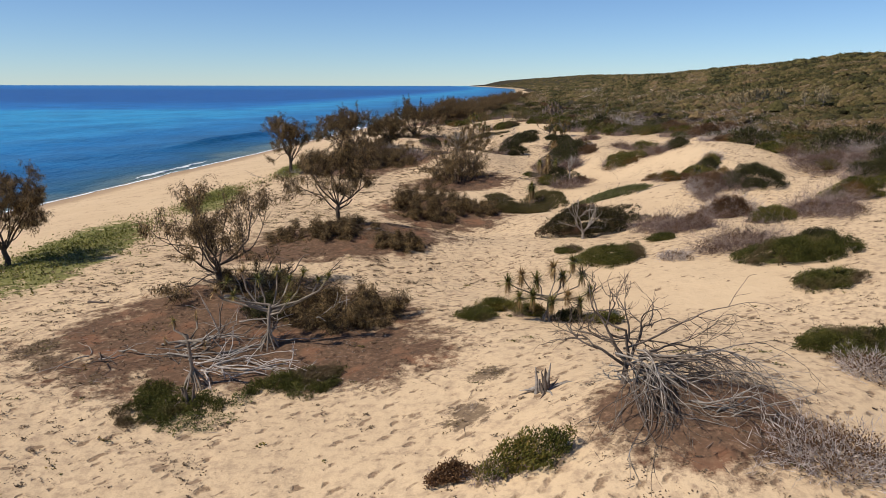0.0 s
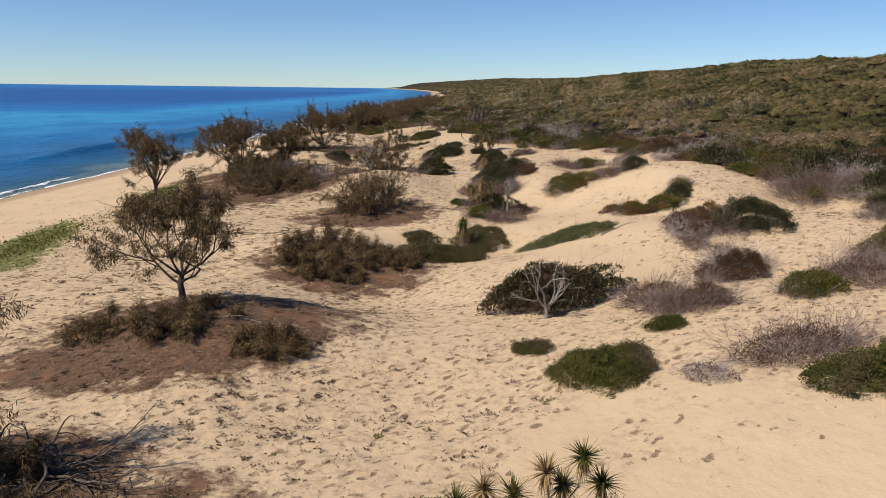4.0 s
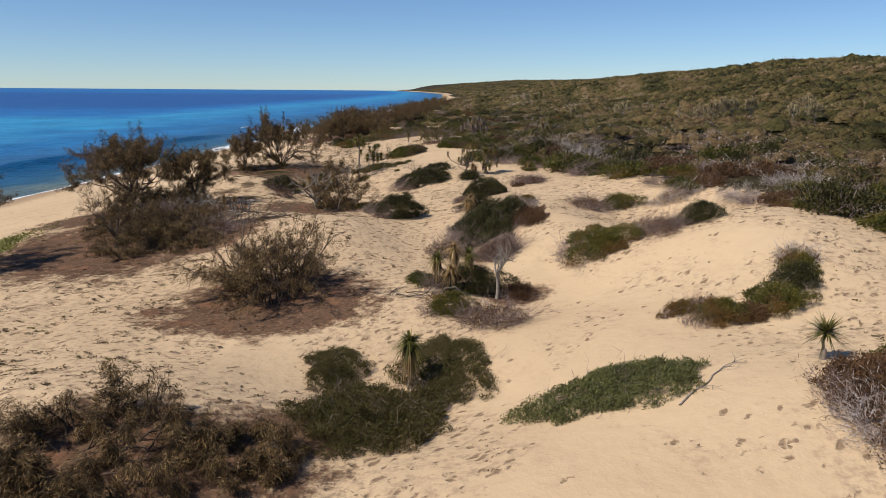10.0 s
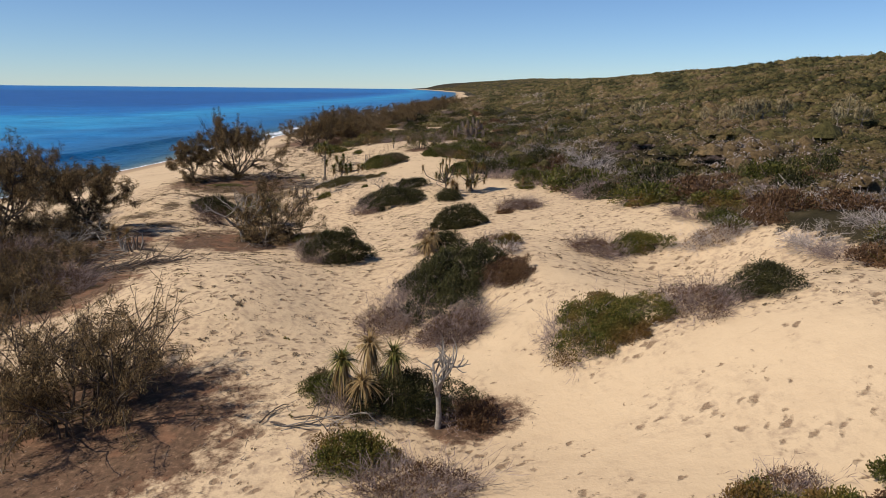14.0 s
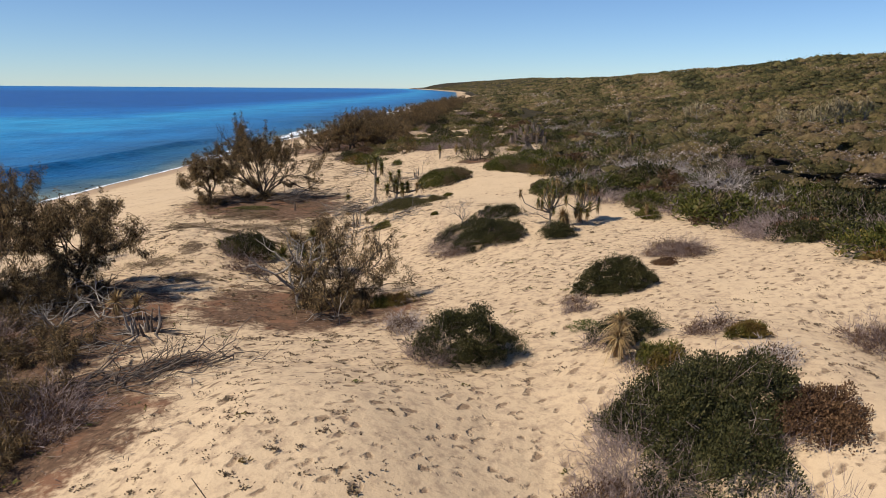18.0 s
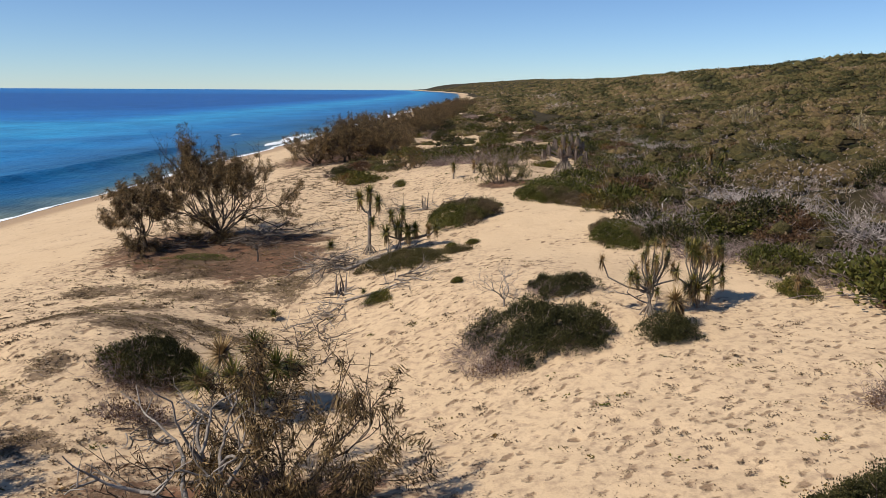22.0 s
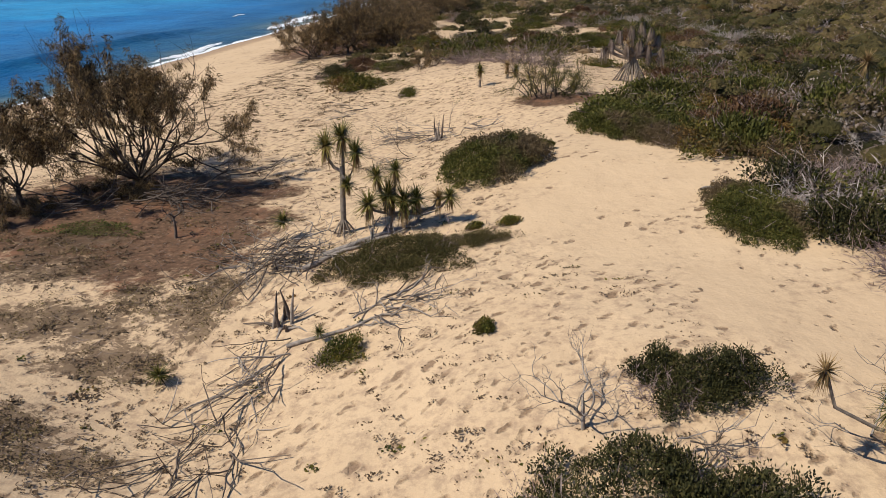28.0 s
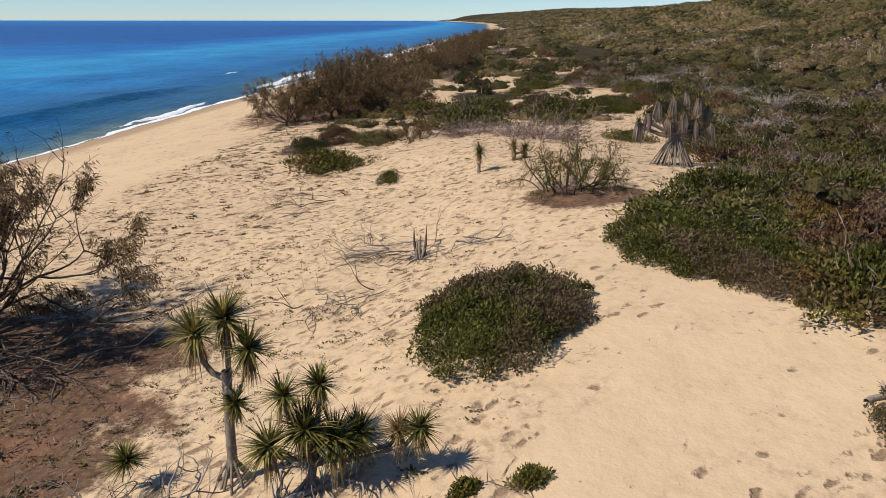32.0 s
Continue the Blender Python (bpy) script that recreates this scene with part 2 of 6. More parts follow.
M_DARK = leaf_mat("dark_green_leaf", [(0.1, (0.01, 0.011, 0.005)), (0.45, (0.033, 0.034, 0.011)), (0.75, (0.075, 0.066, 0.022)), (1.0, (0.19, 0.145, 0.075))], 1.3, 0.1)
M_MAT = leaf_mat("mat_leaf", [(0.1, (0.022, 0.024, 0.006)), (0.5, (0.072, 0.074, 0.016)), (0.8, (0.145, 0.128, 0.032)), (1.0, (0.23, 0.165, 0.07))], patch=(0.12, 0.085, 0.045))
M_OLIVE = leaf_mat("olive_leaf", [(0.1, (0.026, 0.03, 0.007)), (0.45, (0.075, 0.078, 0.016)), (0.72, (0.15, 0.125, 0.026)), (1.0, (0.28, 0.17, 0.05))], 1.0, patch=(0.15, 0.085, 0.026))
M_CREEP = leaf_mat("creeper_leaf", [(0.1, (0.03, 0.036, 0.008)), (0.5, (0.08, 0.09, 0.02)), (0.8, (0.14, 0.14, 0.04)), (1.0, (0.24, 0.18, 0.08))])
M_DRYMAT = leaf_mat("dry_ground_cover", [(0.1, (0.07, 0.047, 0.027)), (0.5, (0.145, 0.1, 0.052)), (0.8, (0.18, 0.14, 0.055)), (1.0, (0.28, 0.21, 0.125))])
M_BEACH = leaf_mat("beach_creeper_leaf", [(0.1, (0.065, 0.07, 0.014)), (0.5, (0.145, 0.145, 0.034)), (0.8, (0.22, 0.2, 0.055)), (1.0, (0.3, 0.23, 0.1))])
M_BROWN = leaf_mat("dry_brown_leaf", [(0.1, (0.035, 0.019, 0.011)), (0.5, (0.115, 0.062, 0.032)), (0.8, (0.18, 0.1, 0.048)), (1.0, (0.26, 0.17, 0.095))])
M_SHEOAK = leaf_mat("sheoak_needle", [(0.15, (0.014, 0.009, 0.005)), (0.42, (0.085, 0.057, 0.027)), (0.7, (0.25, 0.165, 0.074)), (1.0, (0.4, 0.265, 0.125))], 2.6, 0.12)
M_PAND = leaf_mat("screwpine_leaf", [(0.05, (0.02, 0.026, 0.007)), (0.35, (0.06, 0.065, 0.016)), (0.6, (0.15, 0.135, 0.035)), (0.8, (0.32, 0.25, 0.08)), (1.0, (0.45, 0.33, 0.13))], 1.1, 0.2, rough=0.45)
M_PANDDRY = leaf_mat("screwpine_dry_leaf", [(0.1, (0.12, 0.07, 0.03)), (0.5, (0.29, 0.19, 0.085)), (1.0, (0.5, 0.37, 0.18))], 1.4, 0.15)
M_PANDPALE = leaf_mat("screwpine_bleached_leaf", [(0.1, (0.17, 0.125, 0.065)), (0.5, (0.36, 0.285, 0.16)), (1.0, (0.52, 0.43, 0.27))], 1.0, 0.15)
M_PANDGREY = leaf_mat("screwpine_old_leaf", [(0.1, (0.09, 0.065, 0.052)), (0.5, (0.23, 0.17, 0.135)), (1.0, (0.4, 0.32, 0.26))], 1.4, 0.1)
M_MAUVE = leaf_mat("bare_twig", [(0.1, (0.09, 0.062, 0.054)), (0.5, (0.22, 0.16, 0.145)), (1.0, (0.39, 0.31, 0.275))], 0.8, 0.0, rough=0.9)
M_TUFT = leaf_mat("dry_tuft", [(0.1, (0.06, 0.04, 0.025)), (0.5, (0.125, 0.084, 0.05)), (0.85, (0.2, 0.145, 0.085)), (1.0, (0.13, 0.12, 0.04))], 0.5, 0.1)
M_GREY = leaf_mat("silver_twig", [(0.1, (0.19, 0.155, 0.14)), (0.5, (0.38, 0.32, 0.29)), (1.0, (0.6, 0.53, 0.48))], 0.8, 0.0, rough=0.9)
M_STICK = leaf_mat("dry_stick", [(0.1, (0.045, 0.032, 0.024)), (0.5, (0.13, 0.096, 0.076)), (1.0, (0.38, 0.31, 0.26))], 0.5, 0.0, rough=0.9)
M_BARK = bark_mat("dark_bark", (0.115, 0.088, 0.068), (0.028, 0.021, 0.016))
M_DEAD = bark_mat("weathered_dead_wood", (0.36, 0.315, 0.27), (0.095, 0.078, 0.066))
M_DEADDARK = bark_mat("dark_dead_wood", (0.17, 0.135, 0.11), (0.04, 0.03, 0.024))
M_SILVER = bark_mat("silver_dead_wood", (0.52, 0.46, 0.41), (0.2, 0.165, 0.145))
M_PTRUNK = bark_mat("screwpine_trunk", (0.3, 0.25, 0.2), (0.09, 0.07, 0.055), 6.0)


def scrub_material():
    """Mixed scrub: every bush its own tone, from dark green to grey and brown."""
    m, nt, b = mat_base("scrub_leaf", 0.7)
    geo = nt.nodes.new("ShaderNodeNewGeometry")
    tone = nt.nodes.new("ShaderNodeAttribute")
    tone.attribute_name = "tone"
    drift = noise_tex(nt, 0.035, 3.0, geo.outputs["Position"])
    pick = calc(nt, "ADD", calc(nt, "MULTIPLY", tone.outputs["Fac"], 0.85), calc(nt, "MULTIPLY", calc(nt, "SUBTRACT", drift, 0.42), 0.9), True)
    col = ramp(nt, pick, [(0.03, (0.026, 0.026, 0.01)), (0.2, (0.062, 0.058, 0.02)), (0.4, (0.135, 0.107, 0.04)), (0.55, (0.205, 0.136, 0.068)), (0.72, (0.26, 0.19, 0.135)), (0.95, (0.46, 0.385, 0.34))])
    col = mix(nt, 0.8, col, ramp(nt, geo.outputs["Random Per Island"], [(0.0, (0.7, 0.7, 0.7)), (1.0, (1.15, 1.15, 1.15))]), "MULTIPLY")
    mott = noise_tex(nt, 2.2, 8.0, geo.outputs["Position"], 0.75)
    col = mix(nt, 1.0, col, ramp(nt, mott, [(0.36, (0.5, 0.5, 0.5)), (0.5, (1.0, 1.0, 1.0)), (0.66, (1.5, 1.45, 1.4))]), "MULTIPLY")
    nt.links.new(col, b.inputs["Base Color"])
    bump = node(nt, "ShaderNodeBump", Strength=1.0, Distance=0.5)
    nt.links.new(mott, bump.inputs["Height"])
    nt.links.new(bump.outputs[0], b.inputs["Normal"])
    return m


M_SCRUB = scrub_material()


def sand_material():
    m, nt, b = mat_base("dune_sand", 0.95)
    b.inputs["Specular IOR Level"].default_value = 0.082
    pos = place(nt)
    def attr(name):
        a = nt.nodes.new("ShaderNodeAttribute")
        a.attribute_name = name
        return a.outputs["Fac"]
    col = ramp(nt, noise_tex(nt, 0.12, 4.0, pos), [(0.3, (0.535, 0.39, 0.245)), (0.7, (0.585, 0.435, 0.277))])
    col = mix(nt, calc(nt, "MULTIPLY", ramp(nt, noise_tex(nt, 1.3, 5.0, pos), [(0.45, (0, 0, 0)), (0.7, (1, 1, 1))]), 0.28), col, (0.45, 0.32, 0.2))
    col = mix(nt, 0.16, col, ramp(nt, noise_tex(nt, 38.0, 3.0, pos), [(0.3, (0.38, 0.26, 0.15)), (0.7, (0.72, 0.53, 0.32))]))
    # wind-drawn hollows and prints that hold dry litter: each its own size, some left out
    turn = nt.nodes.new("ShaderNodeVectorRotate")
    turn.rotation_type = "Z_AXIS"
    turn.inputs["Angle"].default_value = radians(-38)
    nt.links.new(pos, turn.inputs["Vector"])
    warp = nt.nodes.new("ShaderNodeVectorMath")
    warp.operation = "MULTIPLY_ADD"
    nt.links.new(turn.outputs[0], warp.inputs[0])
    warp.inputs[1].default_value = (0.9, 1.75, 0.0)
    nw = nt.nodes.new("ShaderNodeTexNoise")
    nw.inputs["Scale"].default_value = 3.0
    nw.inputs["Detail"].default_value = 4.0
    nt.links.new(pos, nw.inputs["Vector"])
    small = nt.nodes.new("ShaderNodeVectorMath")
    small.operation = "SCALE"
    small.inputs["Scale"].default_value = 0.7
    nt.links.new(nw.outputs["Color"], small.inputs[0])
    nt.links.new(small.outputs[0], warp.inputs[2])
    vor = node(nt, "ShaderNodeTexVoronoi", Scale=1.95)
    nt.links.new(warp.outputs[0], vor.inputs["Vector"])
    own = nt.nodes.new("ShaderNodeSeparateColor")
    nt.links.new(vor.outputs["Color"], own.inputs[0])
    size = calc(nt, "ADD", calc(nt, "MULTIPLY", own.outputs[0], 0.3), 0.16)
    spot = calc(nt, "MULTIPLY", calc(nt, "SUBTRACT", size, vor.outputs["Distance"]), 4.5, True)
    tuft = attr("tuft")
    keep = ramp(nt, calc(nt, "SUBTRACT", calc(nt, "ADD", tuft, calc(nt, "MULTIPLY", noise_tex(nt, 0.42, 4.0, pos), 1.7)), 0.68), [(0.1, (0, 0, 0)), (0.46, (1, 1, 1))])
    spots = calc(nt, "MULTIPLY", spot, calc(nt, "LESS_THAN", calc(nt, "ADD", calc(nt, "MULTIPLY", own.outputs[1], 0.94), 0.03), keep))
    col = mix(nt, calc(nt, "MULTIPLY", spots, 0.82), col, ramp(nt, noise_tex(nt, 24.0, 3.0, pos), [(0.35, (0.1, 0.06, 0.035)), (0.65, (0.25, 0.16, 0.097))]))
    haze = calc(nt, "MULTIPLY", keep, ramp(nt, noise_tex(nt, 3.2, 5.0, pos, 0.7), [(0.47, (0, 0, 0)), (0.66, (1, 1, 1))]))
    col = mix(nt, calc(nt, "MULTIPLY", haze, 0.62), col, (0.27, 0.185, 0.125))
    # leaf litter under the trees
    edge_n = calc(nt, "MULTIPLY", calc(nt, "SUBTRACT", noise_tex(nt, 0.8, 8.0, pos, 0.78), 0.5), 2.4)
    lit = ramp(nt, calc(nt, "ADD", attr("litter"), edge_n), [(0.3, (0, 0, 0)), (0.66, (1, 1, 1))])
    litc = ramp(nt, noise_tex(nt, 6.0, 5.0, pos, 0.7), [(0.3, (0.04, 0.021, 0.013)), (0.55, (0.105, 0.056, 0.035)), (0.75, (0.25, 0.155, 0.098))])
    litc = mix(nt, ramp(nt, noise_tex(nt, 0.7, 2.0, pos), [(0.55, (0, 0, 0)), (0.68, (1, 1, 1))]), litc, (0.165, 0.077, 0.044))
    col = mix(nt, calc(nt, "MULTIPLY", lit, 0.92), col, litc)
    # creeping green plants, and the scrub floor, its colour darkened for shade between bushes
    grn = ramp(nt, calc(nt, "ADD", attr("green"), edge_n), [(0.42, (0, 0, 0)), (0.6, (1, 1, 1))])
    grnc = ramp(nt, noise_tex(nt, 4.0, 5.0, pos, 0.7), [(0.3, (0.075, 0.085, 0.02)), (0.6, (0.15, 0.165, 0.04)), (0.8, (0.26, 0.21, 0.09))])
    col = mix(nt, calc(nt, "MULTIPLY", grn, 0.85), col, grnc)
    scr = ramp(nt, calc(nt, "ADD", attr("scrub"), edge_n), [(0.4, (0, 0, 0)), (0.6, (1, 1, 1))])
    scr_shade = ramp(nt, noise_tex(nt, 0.35, 6.0, pos, 0.7), [(0.3, (0.018, 0.015, 0.008)), (0.5, (0.04, 0.032, 0.016)), (0.7, (0.085, 0.064, 0.038))])
    col = mix(nt, scr, col, scr_shade)
    # thin dry ground cover
    cov = ramp(nt, calc(nt, "ADD", attr("cover"), calc(nt, "MULTIPLY", calc(nt, "SUBTRACT", noise_tex(nt, 2.6, 8.0, pos, 0.8), 0.5), 4.2)), [(0.5, (0, 0, 0)), (0.8, (1, 1, 1))])
    covc = ramp(nt, noise_tex(nt, 2.2, 5.0, pos, 0.7), [(0.3, (0.062, 0.04, 0.026)), (0.55, (0.12, 0.08, 0.05)), (0.75, (0.2, 0.14, 0.095))])
    col = mix(nt, calc(nt, "MULTIPLY", cov, 0.8), col, covc)
    # sand wet from the waves
    wet = attr("wet")
    col = mix(nt, wet, col, (0.34, 0.225, 0.125))
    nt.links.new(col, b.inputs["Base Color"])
    nt.links.new(calc(nt, "SUBTRACT", 0.95, calc(nt, "MULTIPLY", wet, 0.45)), b.inputs["Roughness"])
    h = calc(nt, "ADD", calc(nt, "MULTIPLY", noise_tex(nt, 2.3, 5.0, pos), 0.5), calc(nt, "MULTIPLY", noise_tex(nt, 14.0, 3.0, pos), 0.08))
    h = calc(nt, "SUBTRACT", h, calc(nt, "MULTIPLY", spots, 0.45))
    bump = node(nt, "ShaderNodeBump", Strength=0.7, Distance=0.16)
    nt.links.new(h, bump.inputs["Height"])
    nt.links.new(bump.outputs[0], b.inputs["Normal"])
    return m


def sea_material():
    m, nt, b = mat_base("sea_water", 0.12)
    pos = place(nt)
    a = nt.nodes.new("ShaderNodeAttribute")
    a.attribute_name = "offshore"
    drift = noise_tex(nt, 0.03, 5.0, pos, 0.62)
    f = calc(nt, "ADD", a.outputs["Fac"], calc(nt, "MULTIPLY", calc(nt, "SUBTRACT", drift, 0.5), 0.34), True)
    col = ramp(nt, f, [(0.0, (0.13, 0.17, 0.15)), (0.06, (0.02, 0.075, 0.13)), (0.14, (0.010, 0.085, 0.21)), (0.26, (0.010, 0.135, 0.34)), (0.42, (0.022, 0.235, 0.45)), (0.58, (0.006, 0.125, 0.37)), (0.8, (0.002, 0.062, 0.25)), (1.0, (0.002, 0.05, 0.22))])
    fine = calc(nt, "ADD", calc(nt, "MULTIPLY", noise_tex(nt, 0.25, 6.0, pos, 0.7), 0.45), calc(nt, "MULTIPLY", noise_tex(nt, 0.045, 5.0, pos, 0.7), 0.55))
    col = mix(nt, 0.7, col, ramp(nt, fine, [(0.4, (0.5, 0.56, 0.62)), (0.5, (1.0, 1.0, 1.0)), (0.61, (1.6, 1.45, 1.3))]), "MULTIPLY")
    nt.links.new(col, b.inputs["Base Color"])
    b.inputs["IOR"].default_value = 1.33
    b.inputs["Specular IOR Level"].default_value = 0.035
    wv = nt.nodes.new("ShaderNodeVectorMath")
    wv.operation = "MULTIPLY"
    wv.inputs[1].default_value = (1.0, 0.35, 1.0)
    nt.links.new(pos, wv.inputs[0])
    h = calc(nt, "ADD", noise_tex(nt, 0.35, 4.0, wv.outputs[0]), calc(nt, "MULTIPLY", noise_tex(nt, 1.8, 4.0, wv.outputs[0]), 0.35))
    bump = node(nt, "ShaderNodeBump", Strength=0.5, Distance=0.8)
    nt.links.new(h, bump.inputs["Height"])
    nt.links.new(bump.outputs[0], b.inputs["Normal"])
    b.inputs["Roughness"].default_value = 0.3
    return m


def foam_material():
    m, nt, b = mat_base("sea_foam", 0.7)
    n = noise_tex(nt, 1.6, 5.0, place(nt), 0.7)
    nt.links.new(ramp(nt, n, [(0.35, (0.62, 0.68, 0.7)), (0.6, (0.85, 0.86, 0.86))]), b.inputs["Base Color"])
    return m


# ---- ground and sea ----
def spaced(lo, hi, step, far_lo, far_hi, grow=1.13):
    core = list(np.arange(lo, hi + step / 2, step))
    s, v, left = step, lo, []
    while v > far_lo:
        s *= grow
        v -= s
        left.append(v)
    s, v, right = step, hi, []
    while v < far_hi:
        s *= grow
        v += s
        right.append(v)
    return np.array(left[::-1] + core + right)


def ellipse(X, Y, x, y, rx, ry, turn=0.0):
    c, s = math.cos(radians(turn)), math.sin(radians(turn))
    dx, dy = X - x, Y - y
    return np.clip(1.1 - 0.8 * ((dx * c + dy * s) ** 2 / rx ** 2 + (dy * c - dx * s) ** 2 / ry ** 2), 0, 1)


# brown litter beds under trees and shrubs: x, y, half widths, turn
LITTER = [(-7.5, 26, 8.0, 6.0, 20), (-3.2, 23.5, 4.6, 3.2, 0), (6.4, 15.3, 3.2, 2.4, 0), (-5, 42.0, 7.0, 4.6, 0), (-6.5, 38.6, 6.5, 3.2, 0), (0.6, 53.0, 5.6, 4.2, 10),
          (2.4, 68.0, 5.8, 4.4, 0), (-9, 80, 7.5, 8.5, 10), (-3, 80, 4.4, 4.0, 0), (-12, 91, 6, 5.5, 0), (3.6, 91.2, 5.6, 4.0, 0), (-5.5, 88, 4.6, 8, 0),
          (-3.4, 120.5, 6.4, 6.4, 0), (0.4, 117.5, 4.0, 5.0, 0), (16.6, 130.4, 3.2, 1.7, -20), (2, 186, 11, 17, -9), (13.6, 68, 2.0, 1.4, 0), (4.5, 56, 2.5, 2, 0), (-1.4, 83.0, 3.4, 1.2, 25), (-7.2, 31.2, 3.4, 2.4, 0), (0.4, 121.8, 3.8, 2.4, 0), (-6.6, 92.0, 3.4, 3.0, 0)]
# green creeping plants on the sand
GREENS = [(-20.8, 41, 3.4, 11, 9), (-18.6, 60, 2.4, 10, 9), (-16, 80, 1.6, 9, 9), (-25, 24, 2.4, 6, 9)]
# dry ground cover: x, y, half widths
COVER_A = [(-2.0, 104.5, 1.28, 1.03), (0.2, 105.2, 0.83, 0.97), (0.3, 105.8, 0.68, 0.82), (-0.2, 110.8, 1.28, 1.06), (2.4, 110.7, 0.81, 0.91), (-3.0, 116.9, 1.60, 1.62), (2.6, 112.9, 0.72, 0.58), (0.2, 112.7, 0.79, 0.74), (2.6, 112.8, 0.97, 1.02), (-2.8, 95.6, 0.67, 0.85), (-3.3, 99.6, 0.69, 0.88), (-2.4, 103.1, 1.34, 1.07), (-14.0, 24.0, 0.86, 1.09), (-12.9, 22.7, 0.56, 0.76), (-10.8, 21.4, 0.35, 0.53), (0.9, 18.0, 0.66, 0.89), (1.6, 20.5, 0.68, 0.57)]
COVER_B = [(-2.0, 111.2, 2.4, 1.3), (0.6, 109.2, 1.9, 1.0), (-4.2, 108.4, 2.3, 1.3), (2.2, 111.8, 1.5, 0.9), (-1.2, 106.3, 2.0, 1.0), (-6.3, 112.0, 1.9, 1.3), (-3.4, 114.8, 2.2, 1.3), (-1.6, 103.4, 1.8, 0.9), (-4.6, 103.8, 1.9, 0.9), (1.6, 105.0, 1.2, 0.8), (-4.8, 97.8, 1.5, 0.9), (-2.4, 95.6, 1.4, 0.8)]
# clean, wind-swept sand
BARE = [(15.0, 113, 3, 4), (12, 47.5, 4.5, 5), (15, 57, 4.5, 9), (21, 64, 5, 5), (18, 66, 3.5, 6), (15.8, 117, 4.2, 7), (19, 107, 4, 4), (11, 30, 6, 4), (17, 73, 4, 4), (3.6, 62, 2.5, 3)]


# well-trodden sand with many hollows
DENSE = [(11.2, 108, 3.4, 3.8), (14, 95, 6, 4), (6, 85.5, 5, 3), (2, 46, 5, 5), (1, 32, 4, 4), (6, 104, 4, 4)]


def masks(X, Y):
    w, s = X - shore(Y), s_of(X, Y)
    litter = np.zeros_like(X)
    for p in LITTER:
        litter = np.maximum(litter, ellipse(X, Y, *p))
    green = np.zeros_like(X)
    for p in GREENS:
        green = np.maximum(green, ellipse(X, Y, *p))
    tuft = np.clip((s + 1) / 3, 0, 1) * (0.46 + 0.36 * np.clip((24 - s) / 10, 0, 1)) + 0.25 * (vnoise(X / 6, Y / 6, 9) - 0.5)
    for x, y, rx, ry in BARE:
        tuft = tuft - 1.0 * ellipse(X, Y, x, y, rx, ry)
    for x, y, rx, ry in DENSE:
        tuft = tuft + 0.3 * ellipse(X, Y, x, y, rx, ry)
    tuft = np.clip(tuft, 0, 1) * np.clip((s + 1) / 3, 0, 1)
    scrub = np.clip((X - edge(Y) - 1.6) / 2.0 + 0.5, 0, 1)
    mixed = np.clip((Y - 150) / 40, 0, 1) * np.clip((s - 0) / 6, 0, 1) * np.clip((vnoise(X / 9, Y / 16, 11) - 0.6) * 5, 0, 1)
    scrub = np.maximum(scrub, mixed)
    wet = np.clip((7.0 + 2.2 * (vnoise(Y / 9, Y * 0, 5) - 0.5) - w) / 2.5, 0, 1) * 0.85
    return litter, green, tuft, scrub, wet


def cover_mask(X, Y):
    cover = np.zeros_like(X)
    for x, y, rx, ry in COVER_A + COVER_B:
        cover = np.maximum(cover, ellipse(X, Y, x, y, rx * 1.15, ry * 1.15))
    return cover


def build_ground():
    xs = spaced(-24, 36, 0.26, -700, 5200, 1.065)
    ys = spaced(4, 142, 0.28, -500, 7000, 1.075)
    X, Y = np.meshgrid(xs, ys)
    Z = gz(X, Y)
    l, g, t, sc, wet = masks(X, Y)
    # prints and hollows in the loose sand
    pit = np.clip(vnoise((0.8 * X + 0.6 * Y) / 0.75, (0.8 * Y - 0.6 * X) / 0.5, 21) - 0.55, 0, 1) * 0.24
    Z = Z - pit * np.clip(t * 1.6, 0.05, 1) * np.clip((s_of(X, Y) + 1) / 3, 0, 1)
    nx, ny = len(xs), len(ys)
    i = (np.arange(ny - 1)[:, None] * nx + np.arange(nx - 1)[None]).ravel()
    F = np.stack([i, i + 1, i + 1 + nx, i + nx], 1)
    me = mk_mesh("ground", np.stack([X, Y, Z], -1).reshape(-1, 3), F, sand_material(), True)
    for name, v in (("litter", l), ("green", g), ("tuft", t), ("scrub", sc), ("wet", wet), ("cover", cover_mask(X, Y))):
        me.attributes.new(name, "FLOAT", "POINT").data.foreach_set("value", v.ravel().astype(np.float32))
    tagged(new("ground", me), "pale yellow dune sand with footprints, dry litter and low mounds", "sand", kind="structure")


